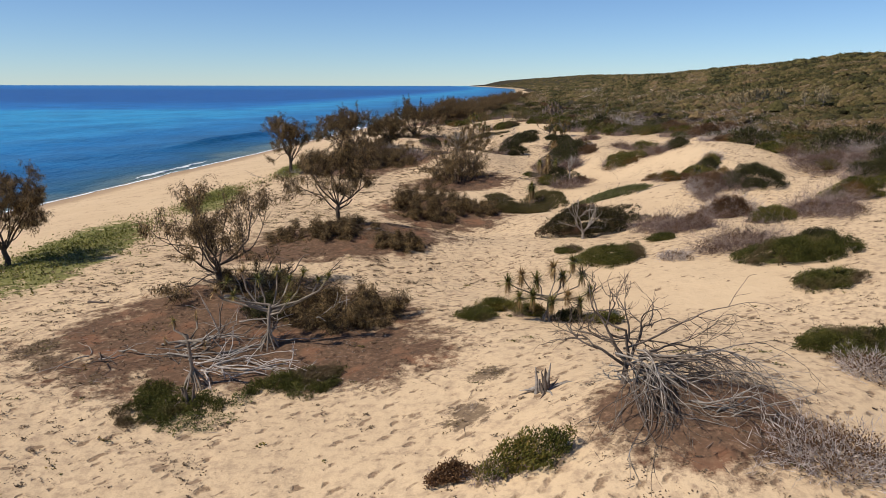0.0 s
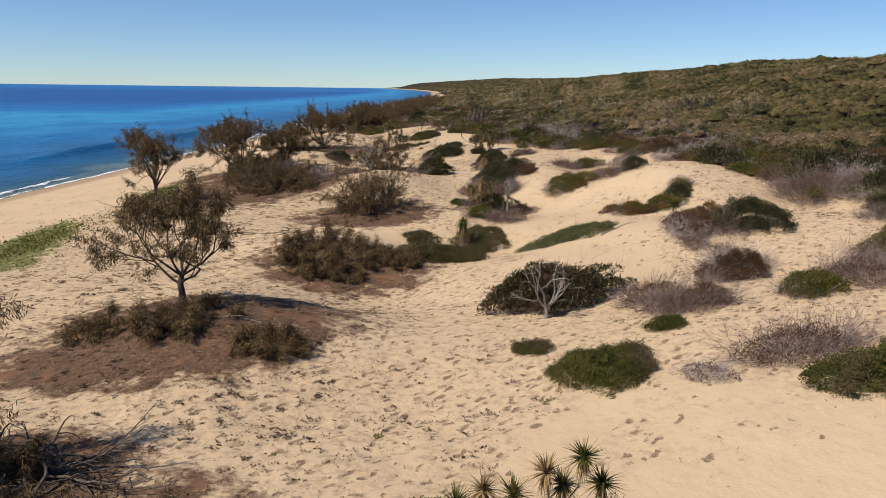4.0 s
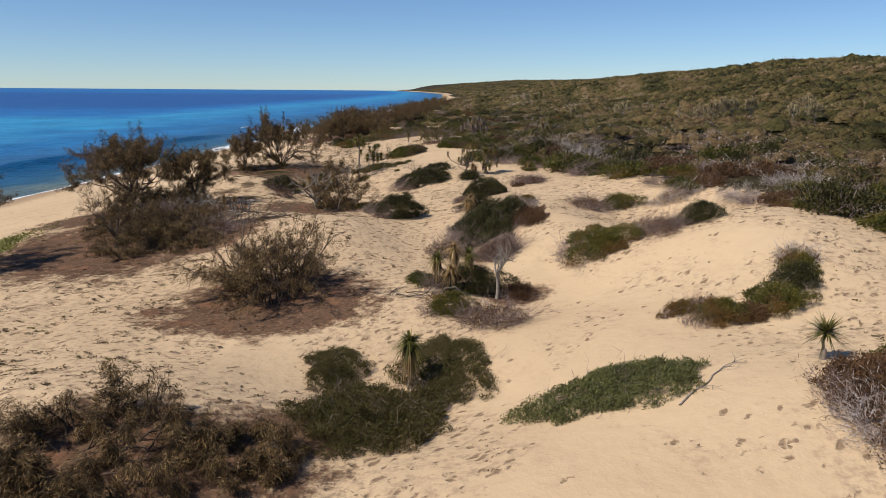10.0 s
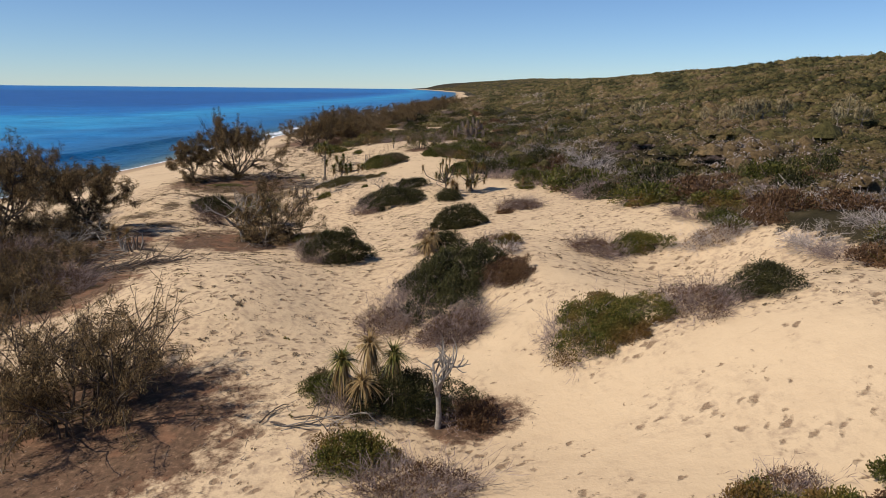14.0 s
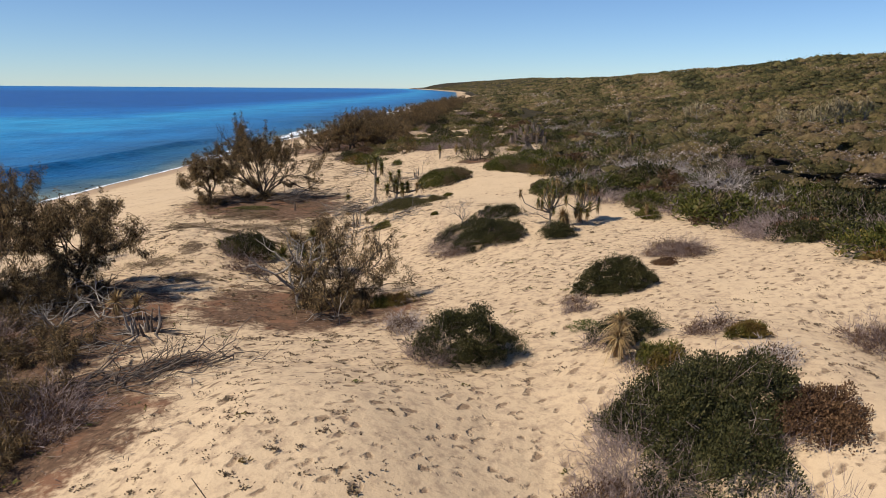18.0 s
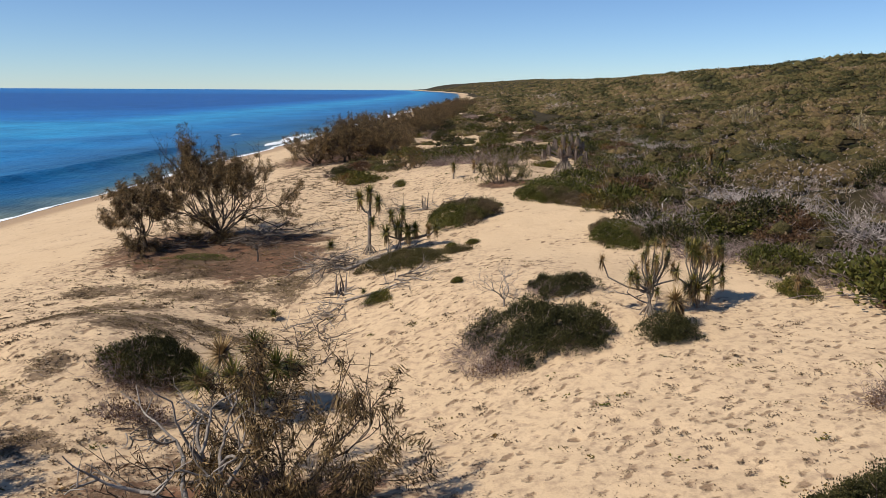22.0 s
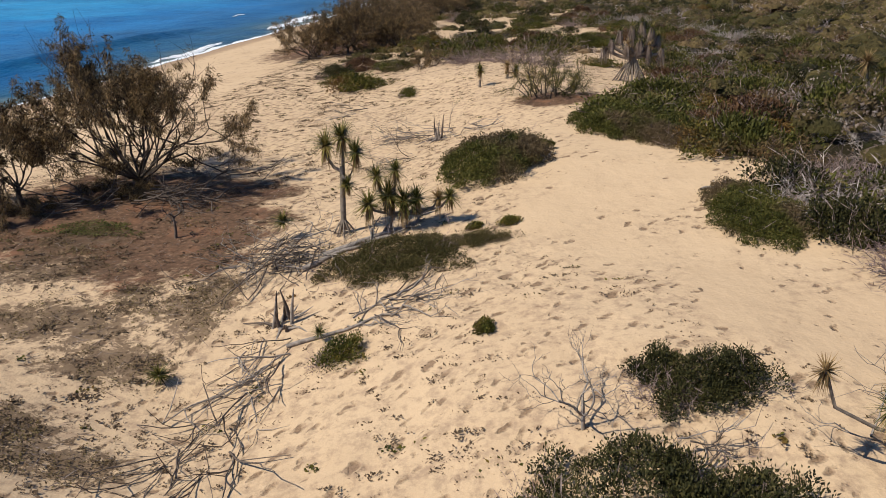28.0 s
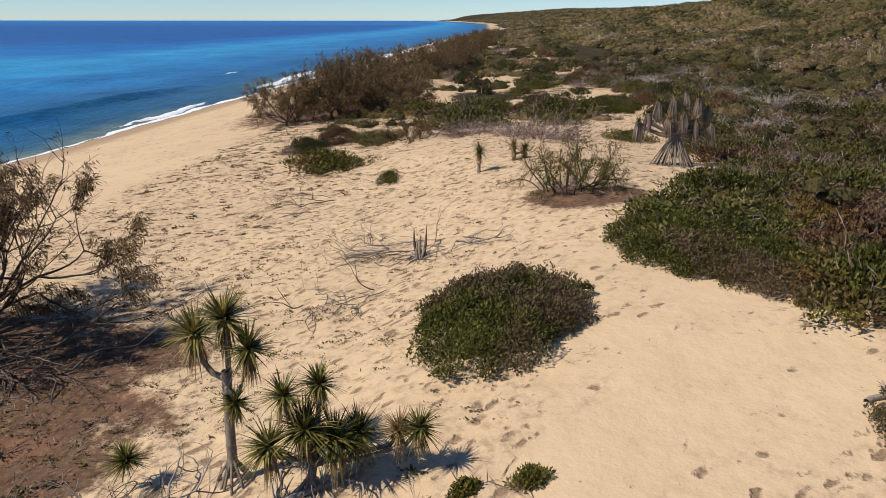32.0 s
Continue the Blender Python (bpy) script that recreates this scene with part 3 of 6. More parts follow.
def build_sea():
    xs = np.concatenate([-np.geomspace(15000, 140, 70), np.arange(-138, 8, 0.8), np.geomspace(10, 1200, 44)])
    ys = np.concatenate([np.linspace(-500, 40, 60), np.arange(42, 330, 1.6), np.geomspace(334, 15000, 130)])
    X, Y = np.meshgrid(xs, ys)
    off = shore(Y) - X
    swell = 0.2 * np.sin(off / 4.6 + 2.5 * vnoise(X / 60, Y / 60, 6)) * np.clip(off / 10, 0, 1) * (0.4 + vnoise(X / 26, Y / 26, 66))
    roller = 0.95 * np.exp(-((off - 19 - 3.5 * vnoise(Y / 40, Y * 0, 7)) / 2.0) ** 2) * np.clip((Y - 140) / 25, 0, 1) * np.clip((262 - Y) / 30, 0, 1)
    Z = SEA + (swell + roller) * np.clip(1 - off / 420, 0, 1)
    nx, ny = len(xs), len(ys)
    i = (np.arange(ny - 1)[:, None] * nx + np.arange(nx - 1)[None]).ravel()
    me = mk_mesh("water", np.stack([X, Y, Z], -1).reshape(-1, 3), np.stack([i, i + 1, i + 1 + nx, i + nx], 1), sea_material(), True)
    # a pale sandbank this side of deep water, and lighter water far out
    bank = Y + 26 * (vnoise(X / 120, Y / 120, 67) - 0.5)
    far = np.interp(bank, [-500, 100, 200, 300, 360, 374, 480, 560, 1500, 1900, 15000], [0.3, 0.3, 0.33, 0.4, 0.44, 0.58, 0.64, 0.82, 0.84, 0.64, 0.6])
    far = np.minimum(far, np.interp(off, [0, 8, 30, 90, 200], [0.0, 0.08, 0.2, 0.4, 1.0]))
    me.attributes.new("offshore", "FLOAT", "POINT").data.foreach_set("value", far.ravel().astype(np.float32))
    tagged(new("sea", me), "calm deep blue sea with turquoise shallows", "sea", kind="structure")


def foam_band(name, y0, y1, out, width, high, seed, label):
    """A ragged band of white water that runs along the shore."""
    ys = np.arange(y0, y1, 0.5)
    n = len(ys)
    taper = np.clip(np.minimum(ys - y0, y1 - ys) / 6, 0.05, 1)
    mid = shore(ys) - out - 2.2 * (vnoise(ys / 14, ys * 0, seed) - 0.5) - 0.8 * (vnoise(ys / 3, ys * 0, seed + 1) - 0.5)
    half = width * taper * (0.5 + 0.9 * vnoise(ys / 2.3, ys * 0, seed + 2)) * 0.5
    cols = []
    for k, f in enumerate((-1, -0.5, 0, 0.5, 1)):
        x = mid + half * f + 0.25 * (vnoise(ys / 0.8, ys * 0 + k, seed + 3) - 0.5)
        z = np.maximum(SEA + 0.06, gz(x, ys) + 0.03) + high * (1 - f * f) * taper * (0.5 + vnoise(ys / 1.5, ys * 0 + k, seed + 4))
        cols.append(np.stack([x, ys, z], 1))
    V = np.stack(cols, 1).reshape(-1, 3)
    i = (np.arange(n - 1)[:, None] * 5 + np.arange(4)[None]).ravel()
    me = mk_mesh("foam", V, np.stack([i, i + 1, i + 6, i + 5], 1), M_FOAM, True)
    tagged(new(name, me), label, "wave foam", kind="structure")


M_FOAM = foam_material()
build_ground()
build_sea()
foam_band("wave_foam", 60, 108, -0.6, 0.9, 0.05, 31, "thin white wash of a wave on the beach")
foam_band("wave_foam", 98, 124, 2.0, 0.7, 0.15, 41, "small white breaker near the beach")
foam_band("wave_foam", 106, 192, -0.8, 0.9, 0.05, 51, "thin white wash of a wave on the beach")
foam_band("wave_foam", 186, 330, -0.7, 1.3, 0.07, 61, "white surf along the beach")
foam_band("wave_foam", 196, 226, 2.4, 1.5, 0.2, 71, "white breaker rolling towards the beach")
foam_band("wave_foam", 250, 296, 3.6, 3.0, 0.35, 72, "broad white breaker rolling towards the beach")
foam_band("wave_foam", 286, 297, 24.0, 1.1, 0.3, 81, "small white crest off the beach")
foam_band("wave_foam", 330, 620, 2.0, 5.0, 0.3, 91, "white surf along the far beach")


# ---- plants ----
def rng_of(x, y):
    return np.random.default_rng(int(abs(x) * 971 + abs(y) * 7919) + 13)


def rand_dirs(r, n, zmin=-1.0):
    z = r.uniform(zmin, 1, n)
    a = r.uniform(0, 2 * np.pi, n)
    q = np.sqrt(1 - z * z)
    return np.stack([q * np.cos(a), q * np.sin(a), z], 1)


def conform(V, x, y):
    """Let a low plant follow the slope of the ground."""
    V = V.copy()
    V[:, 2] += gz(V[:, 0] + x, V[:, 1] + y) - float(gz(x, y))
    return V


def outline(p, a, rough):
    """An uneven outline, by its phases p: the half width at each angle."""
    return 1 + rough * (0.5 * np.sin(2 * a + p[0]) + 0.45 * np.sin(3 * a + p[1]) + 0.35 * np.sin(5 * a + p[2]) + 0.25 * np.sin(8 * a + p[3]) + 0.2 * np.sin(13 * a + p[4]))


def dome(p, rx, ry, h, rough, scale=0.86, nu=28, nv=7):
    a = np.arange(nu) * 2 * np.pi / nu
    R = outline(p, a, rough)
    rows = []
    for k in range(nv + 1):
        e = k / nv * np.pi / 2
        lump = 1 + 0.12 * (vnoise(np.cos(a) * 3 + k, np.sin(a) * 3 + k, 4) - 0.5)
        rr = np.cos(e) * scale * R * lump + (0.002 if k == nv else 0)
        rows.append(np.stack([rr * rx * np.cos(a), rr * ry * np.sin(a), np.full(nu, h * 0.36 * np.sin(e) - (0.12 if k == 0 else 0)) * lump], 1))
    V = np.concatenate(rows)
    i = (np.arange(nv)[:, None] * nu + np.arange(nu)[None]).ravel()
    j = (np.arange(nv)[:, None] * nu + (np.arange(nu)[None] + 1) % nu).ravel()
    return V, np.stack([i, j, j + nu, i + nu], 1)


def dome_leaves(r, p, rx, ry, h, rough, size, dens, clump, stray=0.0):
    """Leaves on the sprays and small clumps that make up a low, uneven dome."""
    m = max(12, int(rx * ry * 4.8 / clump ** 2 * (1 + 0.7 * h / min(rx, ry))))
    a = r.uniform(0, 2 * np.pi, m)
    R = outline(p, a, rough)
    q = np.sqrt(r.uniform(0, 1, m)) * 0.97
    x, y = q * R * rx * np.cos(a), q * R * ry * np.sin(a)
    lump = 0.62 + 0.6 * vnoise(x / (0.3 * rx + 0.2) + p[0], y / (0.3 * ry + 0.2) + p[1], 14)
    hh = h * np.sqrt(np.clip(1 - q ** 2.6, 0.02, 1)) * lump * r.uniform(0.8, 1.1, m) * (1 - q ** 2 * r.uniform(0, 0.8, m))
    C = np.stack([x, y, np.maximum(hh - clump * 0.35, 0.03)], 1)
    cr = clump * r.uniform(0.45, 1.3, m)
    n = min(int(m * dens), 34000)
    size = size * math.sqrt(max(1.0, m * dens / 34000))
    k = r.integers(0, m, n)
    d = rand_dirs(r, n, -0.25)
    sp = cr[k] * r.uniform(0.6, 1.1, n)
    far = r.uniform(0, 1, n) < 0.07
    sp = np.where(far, sp * (1.1 + stray * r.uniform(0, 1.6, n)), sp)
    d[far] = unit(d[far] * 0.5 + np.array([0, 0, 0.8]))
    P = C[k] + d * sp[:, None] * np.array([1, 1, 0.8])
    P[:, 2] = np.maximum(P[:, 2], 0.02)
    inside = (P[:, 0] / rx) ** 2 + (P[:, 1] / ry) ** 2 < (1.02 * outline(p, np.arctan2(P[:, 1] / ry, P[:, 0] / rx), rough)) ** 2
    ok = inside | (P[:, 2] > 0.25 * h)
    P, d, n = P[ok], d[ok], int(ok.sum())
    D = unit(d * 0.7 + rand_dirs(r, n) * 0.7 + np.array([0, 0, 0.35]))
    N = unit(d + rand_dirs(r, n) * 0.5 + np.array([0, 0, 0.4]))
    return leaves(P, D, N, size * r.uniform(0.6, 1.35, n), size * 0.5 * r.uniform(0.7, 1.2, n))


def twigs(r, n, rx, ry, h, width, reach=1.0, flat=0.0):
    """Thin bare twigs that twist and branch from the base of a shrub."""
    a = r.uniform(0, 2 * np.pi, n)
    q = np.sqrt(r.uniform(0, 1, n))
    A = np.stack([q * rx * 0.8 * np.cos(a), q * ry * 0.8 * np.sin(a), np.zeros(n)], 1)
    tip_h = h * np.sqrt(np.clip(1 - q ** 2, 0.08, 1)) * r.uniform(0.45, 1.1, n)
    out = np.stack([np.cos(a) * rx * r.uniform(0.0, 0.5, n) * reach, np.sin(a) * ry * r.uniform(0.0, 0.5, n) * reach, tip_h], 1) + r.normal(0, 0.2, (n, 3)) * np.array([rx, ry, h * 0.4])
    L = np.linalg.norm(out, axis=1)
    pieces, d = [], unit(out)
    for s in range(3):
        d = unit(d + r.normal(0, 0.38, (n, 3)))
        B = A + d * (L * 0.38)[:, None]
        pieces.append(leaves(A, B - A, rand_dirs(r, n), L * 0.42, width * (1 - 0.22 * s)))
        if s:
            for f in range(2):
                e = unit(d + r.normal(0, 0.75, (n, 3)))
                pieces.append(leaves(A + (B - A) * r.uniform(0, 1, n)[:, None], e, rand_dirs(r, n), L * r.uniform(0.18, 0.42, n), width * 0.55))
        A = B
    V, F = join(pieces)
    V[:, 2] = np.maximum(V[:, 2], 0.01)
    return V, F


M_LOWMIX = leaf_mat("dry_olive_leaf", [(0.1, (0.04, 0.036, 0.012)), (0.5, (0.085, 0.075, 0.025)), (0.8, (0.15, 0.11, 0.045)), (1.0, (0.24, 0.17, 0.1))], 1.2)

M_PALE = leaf_mat("pale_mat_leaf", [(0.1, (0.05, 0.056, 0.02)), (0.5, (0.125, 0.13, 0.047)), (0.8, (0.2, 0.19, 0.075)), (1.0, (0.27, 0.21, 0.11))], 1.2)

M_DARKMIX = leaf_mat("dark_mixed_leaf", [(0.1, (0.014, 0.012, 0.006)), (0.45, (0.042, 0.037, 0.014)), (0.75, (0.095, 0.072, 0.03)), (1.0, (0.21, 0.14, 0.085))], 1.5, 0.1, patch=(0.11, 0.062, 0.04))

KINDS = {
    "lowmat": (M_MAT, 0.07, 90, 0.2, 0.45, "low patchy green creeping shrub on the sand", "mat_shrub", "shrub"),
    "darkmix": (M_DARKMIX, 0.085, 110, 0.25, 0.26, "broad dark shrub with withered brown patches", "leafy_shrub", "shrub"),
    "palemat": (M_PALE, 0.06, 100, 0.2, 0.22, "low pale green mat shrub drifting over clean sand", "mat_shrub", "shrub"),
    # material, leaf size, leaves a clump, clump radius, roughness of outline, label, name, category
    "mat": (M_MAT, 0.075, 84, 0.22, 0.2, "low dense green mat shrub on the sand", "mat_shrub", "shrub"),
    "bigmat": (M_MAT, 0.078, 80, 0.22, 0.16, "broad low dome of dense green coastal shrub", "mat_shrub", "shrub"),
    "lowmix": (M_LOWMIX, 0.06, 100, 0.2, 0.3, "low olive-brown mat of dry creeping shrub", "mat_shrub", "shrub"),
    "oval": (M_DARK, 0.07, 90, 0.2, 0.1, "compact dark oval shrub alone on bare sand", "oval_shrub", "shrub"),
    "dark": (M_DARK, 0.08, 104, 0.27, 0.3, "dense dark green leafy shrub on the sand", "leafy_shrub", "shrub"),
    "bigdark": (M_DARK, 0.075, 96, 0.25, 0.34, "broad dark green wind-clipped shrub with bare sticks", "leafy_shrub", "shrub"),
    "olive": (M_OLIVE, 0.09, 66, 0.25, 0.34, "olive green leafy shrub with yellowing leaves", "leafy_shrub", "shrub"),
    "brown": (M_BROWN, 0.09, 46, 0.22, 0.3, "dry brown shrub with withered leaves", "dry_shrub", "shrub"),
    "brownmat": (M_BROWN, 0.085, 60, 0.22, 0.14, "low reddish brown mat shrub", "mat_shrub", "shrub"),
}


def bush(kind, x, y, rx, ry, h, turn=0.0):
    r = rng_of(x, y)
    ob_mat, size, dens, clump, rough, label, name, cat = KINDS[kind]
    size, dens = size * 0.78, dens * 1.1
    clump = min(clump, 0.45 * min(rx, ry) + 0.03)
    ob = thing(name, x, y, label, cat, "shrubs on the dunes", 0.03)
    p = r.uniform(0, 6.28, 5)
    V, F = dome_leaves(r, p, rx, ry, h, rough, size, dens, clump, 0.2)
    part("foliage", (conform(V, x, y), F), ob_mat, ob)
    V, F = dome(p, rx, ry, h, rough, 0.45 if rough > 0.2 else 0.64)
    part("inner_foliage", (conform(V, x, y), F), ob_mat, ob, "shaded inner leaves")
    n = int(16 + (5 if kind in ("mat", "bigmat") else 22) * rx * ry)
    V, F = twigs(r, min(n, 260), rx * 0.9, ry * 0.9, h * 1.06, 0.022, 0.7 if "mat" in kind else 1.1)
    part("stem_tangle", (conform(V, x, y), F), M_MAUVE, ob, "thin grey stems")
    if kind in ("dark", "olive", "bigdark", "brown") and r.uniform() < 0.75:
        V, F = twigs(r, int(60 + 90 * rx * ry), rx * 0.5, ry * 0.75, h * 0.75, 0.02, 1.3)
        V = V + np.array([-rx * 0.8, -ry * 0.15, 0])
        part("twig_fringe", (conform(V, x, y), F), M_MAUVE, ob, "bare mauve twigs on the windward side")
    return ob


def ground_cover(kind, x, y, rx, ry):
    """A flat, broken patch of creeping plants."""
    r = rng_of(x, y)
    mat, label, name, per = {"creeper": (M_CREEP, "low green creeper spreading flat over the sand", "creeper_patch", 2600), "drymat": (M_DRYMAT, "flat brown-green ground cover broken by sand", "ground_cover", 900)}[kind]
    ob = thing(name, x, y, label, "ground cover", "ground cover on the sand", 0.02)
    p = r.uniform(0, 6.28, 5)
    n = int(np.clip(per * rx * ry, 150, 11000))
    a, q = r.uniform(0, 2 * np.pi, n), np.sqrt(r.uniform(0, 1, n))
    R = outline(p, a, 0.4) * 1.1
    P = np.stack([q * R * rx * np.cos(a), q * R * ry * np.sin(a), np.zeros(n)], 1)
    keep = vnoise(P[:, 0] / 0.4 + x, P[:, 1] / 0.4 + y, 8) * 0.6 + vnoise(P[:, 0] / 1.1 + x, P[:, 1] / 1.1 + y, 18) * 0.6 > (0.22 if kind == "creeper" else 0.46) + 0.25 * q ** 3
    P = P[keep]
    n = len(P)
    P[:, 2] = r.uniform(0.0, 0.18 if kind == "creeper" else 0.06, n) * (1 - 0.7 * np.minimum(1, (P[:, 0] / rx) ** 2 + (P[:, 1] / ry) ** 2))
    D = unit(rand_dirs(r, n, -0.2) * np.array([1, 1, 0.5]))
    V, F = leaves(P, D, unit(rand_dirs(r, n) * 0.7 + np.array([0, 0, 1.0])), r.uniform(0.04, 0.085, n), r.uniform(0.022, 0.042, n))
    part("foliage", (conform(V, x, y), F), mat, ob)
    m = int(14 + 6 * rx * ry)
    a = r.uniform(0, 2 * np.pi, m)
    P = np.stack([r.normal(0, rx * 0.45, m), r.normal(0, ry * 0.45, m), np.full(m, 0.02)], 1)
    V, F = leaves(P, np.stack([np.cos(a), np.sin(a), a * 0], 1), np.tile([[0, 0, 1.0]], (m, 1)), r.uniform(0.3, 0.9, m), 0.02)
    part("runner_tangle", (conform(V, x, y), F), M_STICK, ob, "thin trailing runners")
    return ob


def bare_bush(x, y, rx, ry, h):
    """A leafless grey and mauve shrub of fine twigs."""
    r = rng_of(x, y)
    ob = thing("bare_shrub", x, y, "leafless grey and mauve shrub of tangled fine twigs", "shrub", "bare shrubs on the dunes", 0.02)
    n = int(np.clip(230 * rx * ry + 140, 180, 1100))
    V, F = twigs(r, n, rx, ry, h, 0.021, 1.2)
    part("twig_tangle", (conform(V, x, y), F), M_GREY if r.uniform() < 0.4 else M_MAUVE, ob)
    V, F = dome_leaves(r, r.uniform(0, 6.28, 5), rx * 0.95, ry * 0.95, h * 0.7, 0.3, 0.07, 12, 0.22, 0.5)
    part("withered_foliage", (conform(V, x, y), F), M_BROWN, ob, "sparse withered brown leaves")
    return ob


def grow(r, p, d, length, radius, level, limbs, tips, bend=0.22, rise=0.06, split=(2, 3), spread=0.55, shrink=0.74):
    """A limb and all that branches from it; gathers tubes, and the last twigs as tips."""
    n = 5 if level else 3
    path, pts, cur = [np.array(p, float)], np.array(p, float), np.array(d, float)
    for k in range(n):
        cur = unit(cur + r.normal(0, bend, 3) * 0.55 + np.array([0, 0, rise]))
        pts = pts + cur * length / n
        path.append(pts)
    path = np.array(path)
    limbs.append(tube(path, np.linspace(radius, radius * 0.62, n + 1), 6 if radius > 0.05 else 4 if radius > 0.015 else 3))
    if level <= 1:
        tips.append(path)
    if level == 0:
        return
    for k in range(r.integers(split[0], split[1] + 1)):
        nd = unit(cur + r.normal(0, spread, 3))
        at = path[-1] if k == 0 else path[r.integers(2, n + 1)]
        grow(r, at, nd, length * shrink * r.uniform(0.8, 1.15), radius * 0.6, level - 1, limbs, tips, bend, rise, split, spread, shrink)


def needles(r, tips, per_tip, length, width, hang):
    """Drooping needle-like twigs hung in bunches along the last branches."""
    A = np.concatenate([t[1:] for t in tips])
    B = np.concatenate([np.repeat((t[-1] - t[0])[None], len(t) - 1, 0) for t in tips])
    per_tip = int(per_tip * 2.2)
    n = len(A) * per_tip
    k = np.repeat(np.arange(len(A)), per_tip)
    way = unit(unit(B) * 0.45 + r.normal(0, 0.4, (len(A), 3)) + np.array([0, 0, -hang]))
    P = A[k] + r.normal(0, 0.085, (n, 3)) + way[k] * (length * r.uniform(-0.1, 0.5, n))[:, None]
    D = unit(way[k] + r.normal(0, 0.33, (n, 3)))
    return leaves(P, D, rand_dirs(r, n), length * r.uniform(0.55, 1.35, n), width * r.uniform(0.7, 1.3, n))


def sheoak(x, y, height, width, label, lean=(0, 0), limbs_n=5, per_tip=7, level=4, trunk=0.25, dead=0.0, needle=0.3, name="sheoak_tree"):
    """A she-oak: a low forking dark trunk, and grey-brown drooping needles in clumps."""
    r = rng_of(x, y)
    ob = thing(name, x, y, label, "tree", "she-oak trees", 0.1)
    th = height * trunk
    rad = 0.022 * height + 0.02
    top = np.array([lean[0] * th, lean[1] * th, th])
    path = np.array([np.array([0, 0, -0.15]), top * 0.35 + r.normal(0, 0.04, 3), top * 0.7 + r.normal(0, 0.05, 3), top])
    part("trunk", tube(path, [rad * 1.5, rad * 1.1, rad, rad * 0.85], 8), M_BARK, ob, smooth=True)
    for k in range(limbs_n):
        a = 2 * np.pi * (k + r.uniform(-0.3, 0.3)) / limbs_n
        out = width / height * r.uniform(0.55, 1.05)
        d = unit(np.array([math.cos(a) * out + lean[0], math.sin(a) * out + lean[1], r.uniform(0.55, 1.0)]))
        limbs, tips = [], []
        L = (height - th) / sum(0.74 ** q for q in range(level + 1)) / max(0.62, d[2]) * 0.88
        grow(r, path[r.integers(2, 4)], d, L, rad * 0.45, level, limbs, tips, 0.2, 0.075, (2, 3), 0.56)
        limb = part("limb", join(limbs), M_BARK, ob)
        if r.uniform() >= dead:
            part("needle_foliage", needles(r, tips, per_tip, needle * 0.6, 0.027, 0.9), M_SHEOAK, limb, "grey-brown drooping needle foliage")
        else:
            part("needle_foliage", needles(r, tips[::5], 2, needle * 0.7, 0.03, 0.5), M_BROWN, limb, "few withered needles")
    return ob


def sheoak_shrub(x, y, rx, ry, h, label, stems=14, per_tip=6, bare=0.0, tall=1.0, mat=None):
    """A low she-oak thicket: many stems from the ground, brown drooping needles."""
    r = rng_of(x, y)
    ob = thing("sheoak_shrub", x, y, label, "shrub", "she-oak shrubs", 0.05)
    for k in range(stems):
        a = 2 * np.pi * (k + r.uniform(-0.4, 0.4)) / stems
        q = r.uniform(0.1, 0.65)
        p = np.array([rx * q * math.cos(a), ry * q * math.sin(a), 0.0])
        p[2] = float(gz(x + p[0], y + p[1]) - gz(x, y)) - 0.05
        d = unit(np.array([math.cos(a) * rx * r.uniform(0.2, 0.9), math.sin(a) * ry * r.uniform(0.2, 0.9), h * r.uniform(0.4, 1.0)]))
        limbs, tips = [], []
        L = h * r.uniform(0.3, 0.5) * tall
        grow(r, p, d, L, 0.035, 2, limbs, tips, 0.3, 0.02, (2, 3), 0.65, 0.8)
        stem = part("stem", join(limbs), M_BARK, ob)
        if r.uniform() >= bare:
            part("needle_foliage", needles(r, tips, int(per_tip * 2.2), 0.17, 0.017, 0.75), mat or M_SHEOAK, stem, "olive-brown needle foliage")
    return ob


def dead_tree(x, y, height, width, label, mat=None, lean=(0, 0), limbs_n=4, level=3, name="dead_tree", sink=0.1, trunk=0.2, rise=0.05, fat=0.024):
    r = rng_of(x, y)
    ob = thing(name, x, y, label, "dead tree", "dead trees", sink)
    mat = mat or M_DEAD
    th = height * trunk
    rad = fat * height + 0.015
    top = np.array([lean[0] * th, lean[1] * th, th])
    path = np.array([np.array([0, 0, -0.12]), top * 0.4 + r.normal(0, 0.03, 3), top])
    part("trunk", tube(path, [rad * 1.4, rad, rad * 0.8], 7), mat, ob, smooth=True)
    for k in range(limbs_n):
        a = 2 * np.pi * (k + r.uniform(-0.35, 0.35)) / limbs_n
        out = width / height * r.uniform(0.5, 1.1)
        d = unit(np.array([math.cos(a) * out + lean[0], math.sin(a) * out + lean[1], r.uniform(0.5, 1.0)]))
        limbs, tips = [], []
        grow(r, path[-1] * r.uniform(0.75, 1.0), d, (height - th) * 0.42, rad * 0.66, level, limbs, tips, 0.34, rise, (2, 3), 0.6, 0.72)
        part("limb", join(limbs), mat, ob)
    return ob


def rosette(r, centre, size, n, droop=0.2, up=0.3):
    """A head of long arching strap leaves."""
    D = rand_dirs(r, n, -0.75)
    D[:, 2] += up
    P = np.repeat(np.array(centre, float)[None], n, 0) + unit(D) * size * 0.07
    return straps(P, D, size * r.uniform(0.5, 0.95, n), size * 0.08, droop * r.uniform(0.4, 1.5, n), 4)


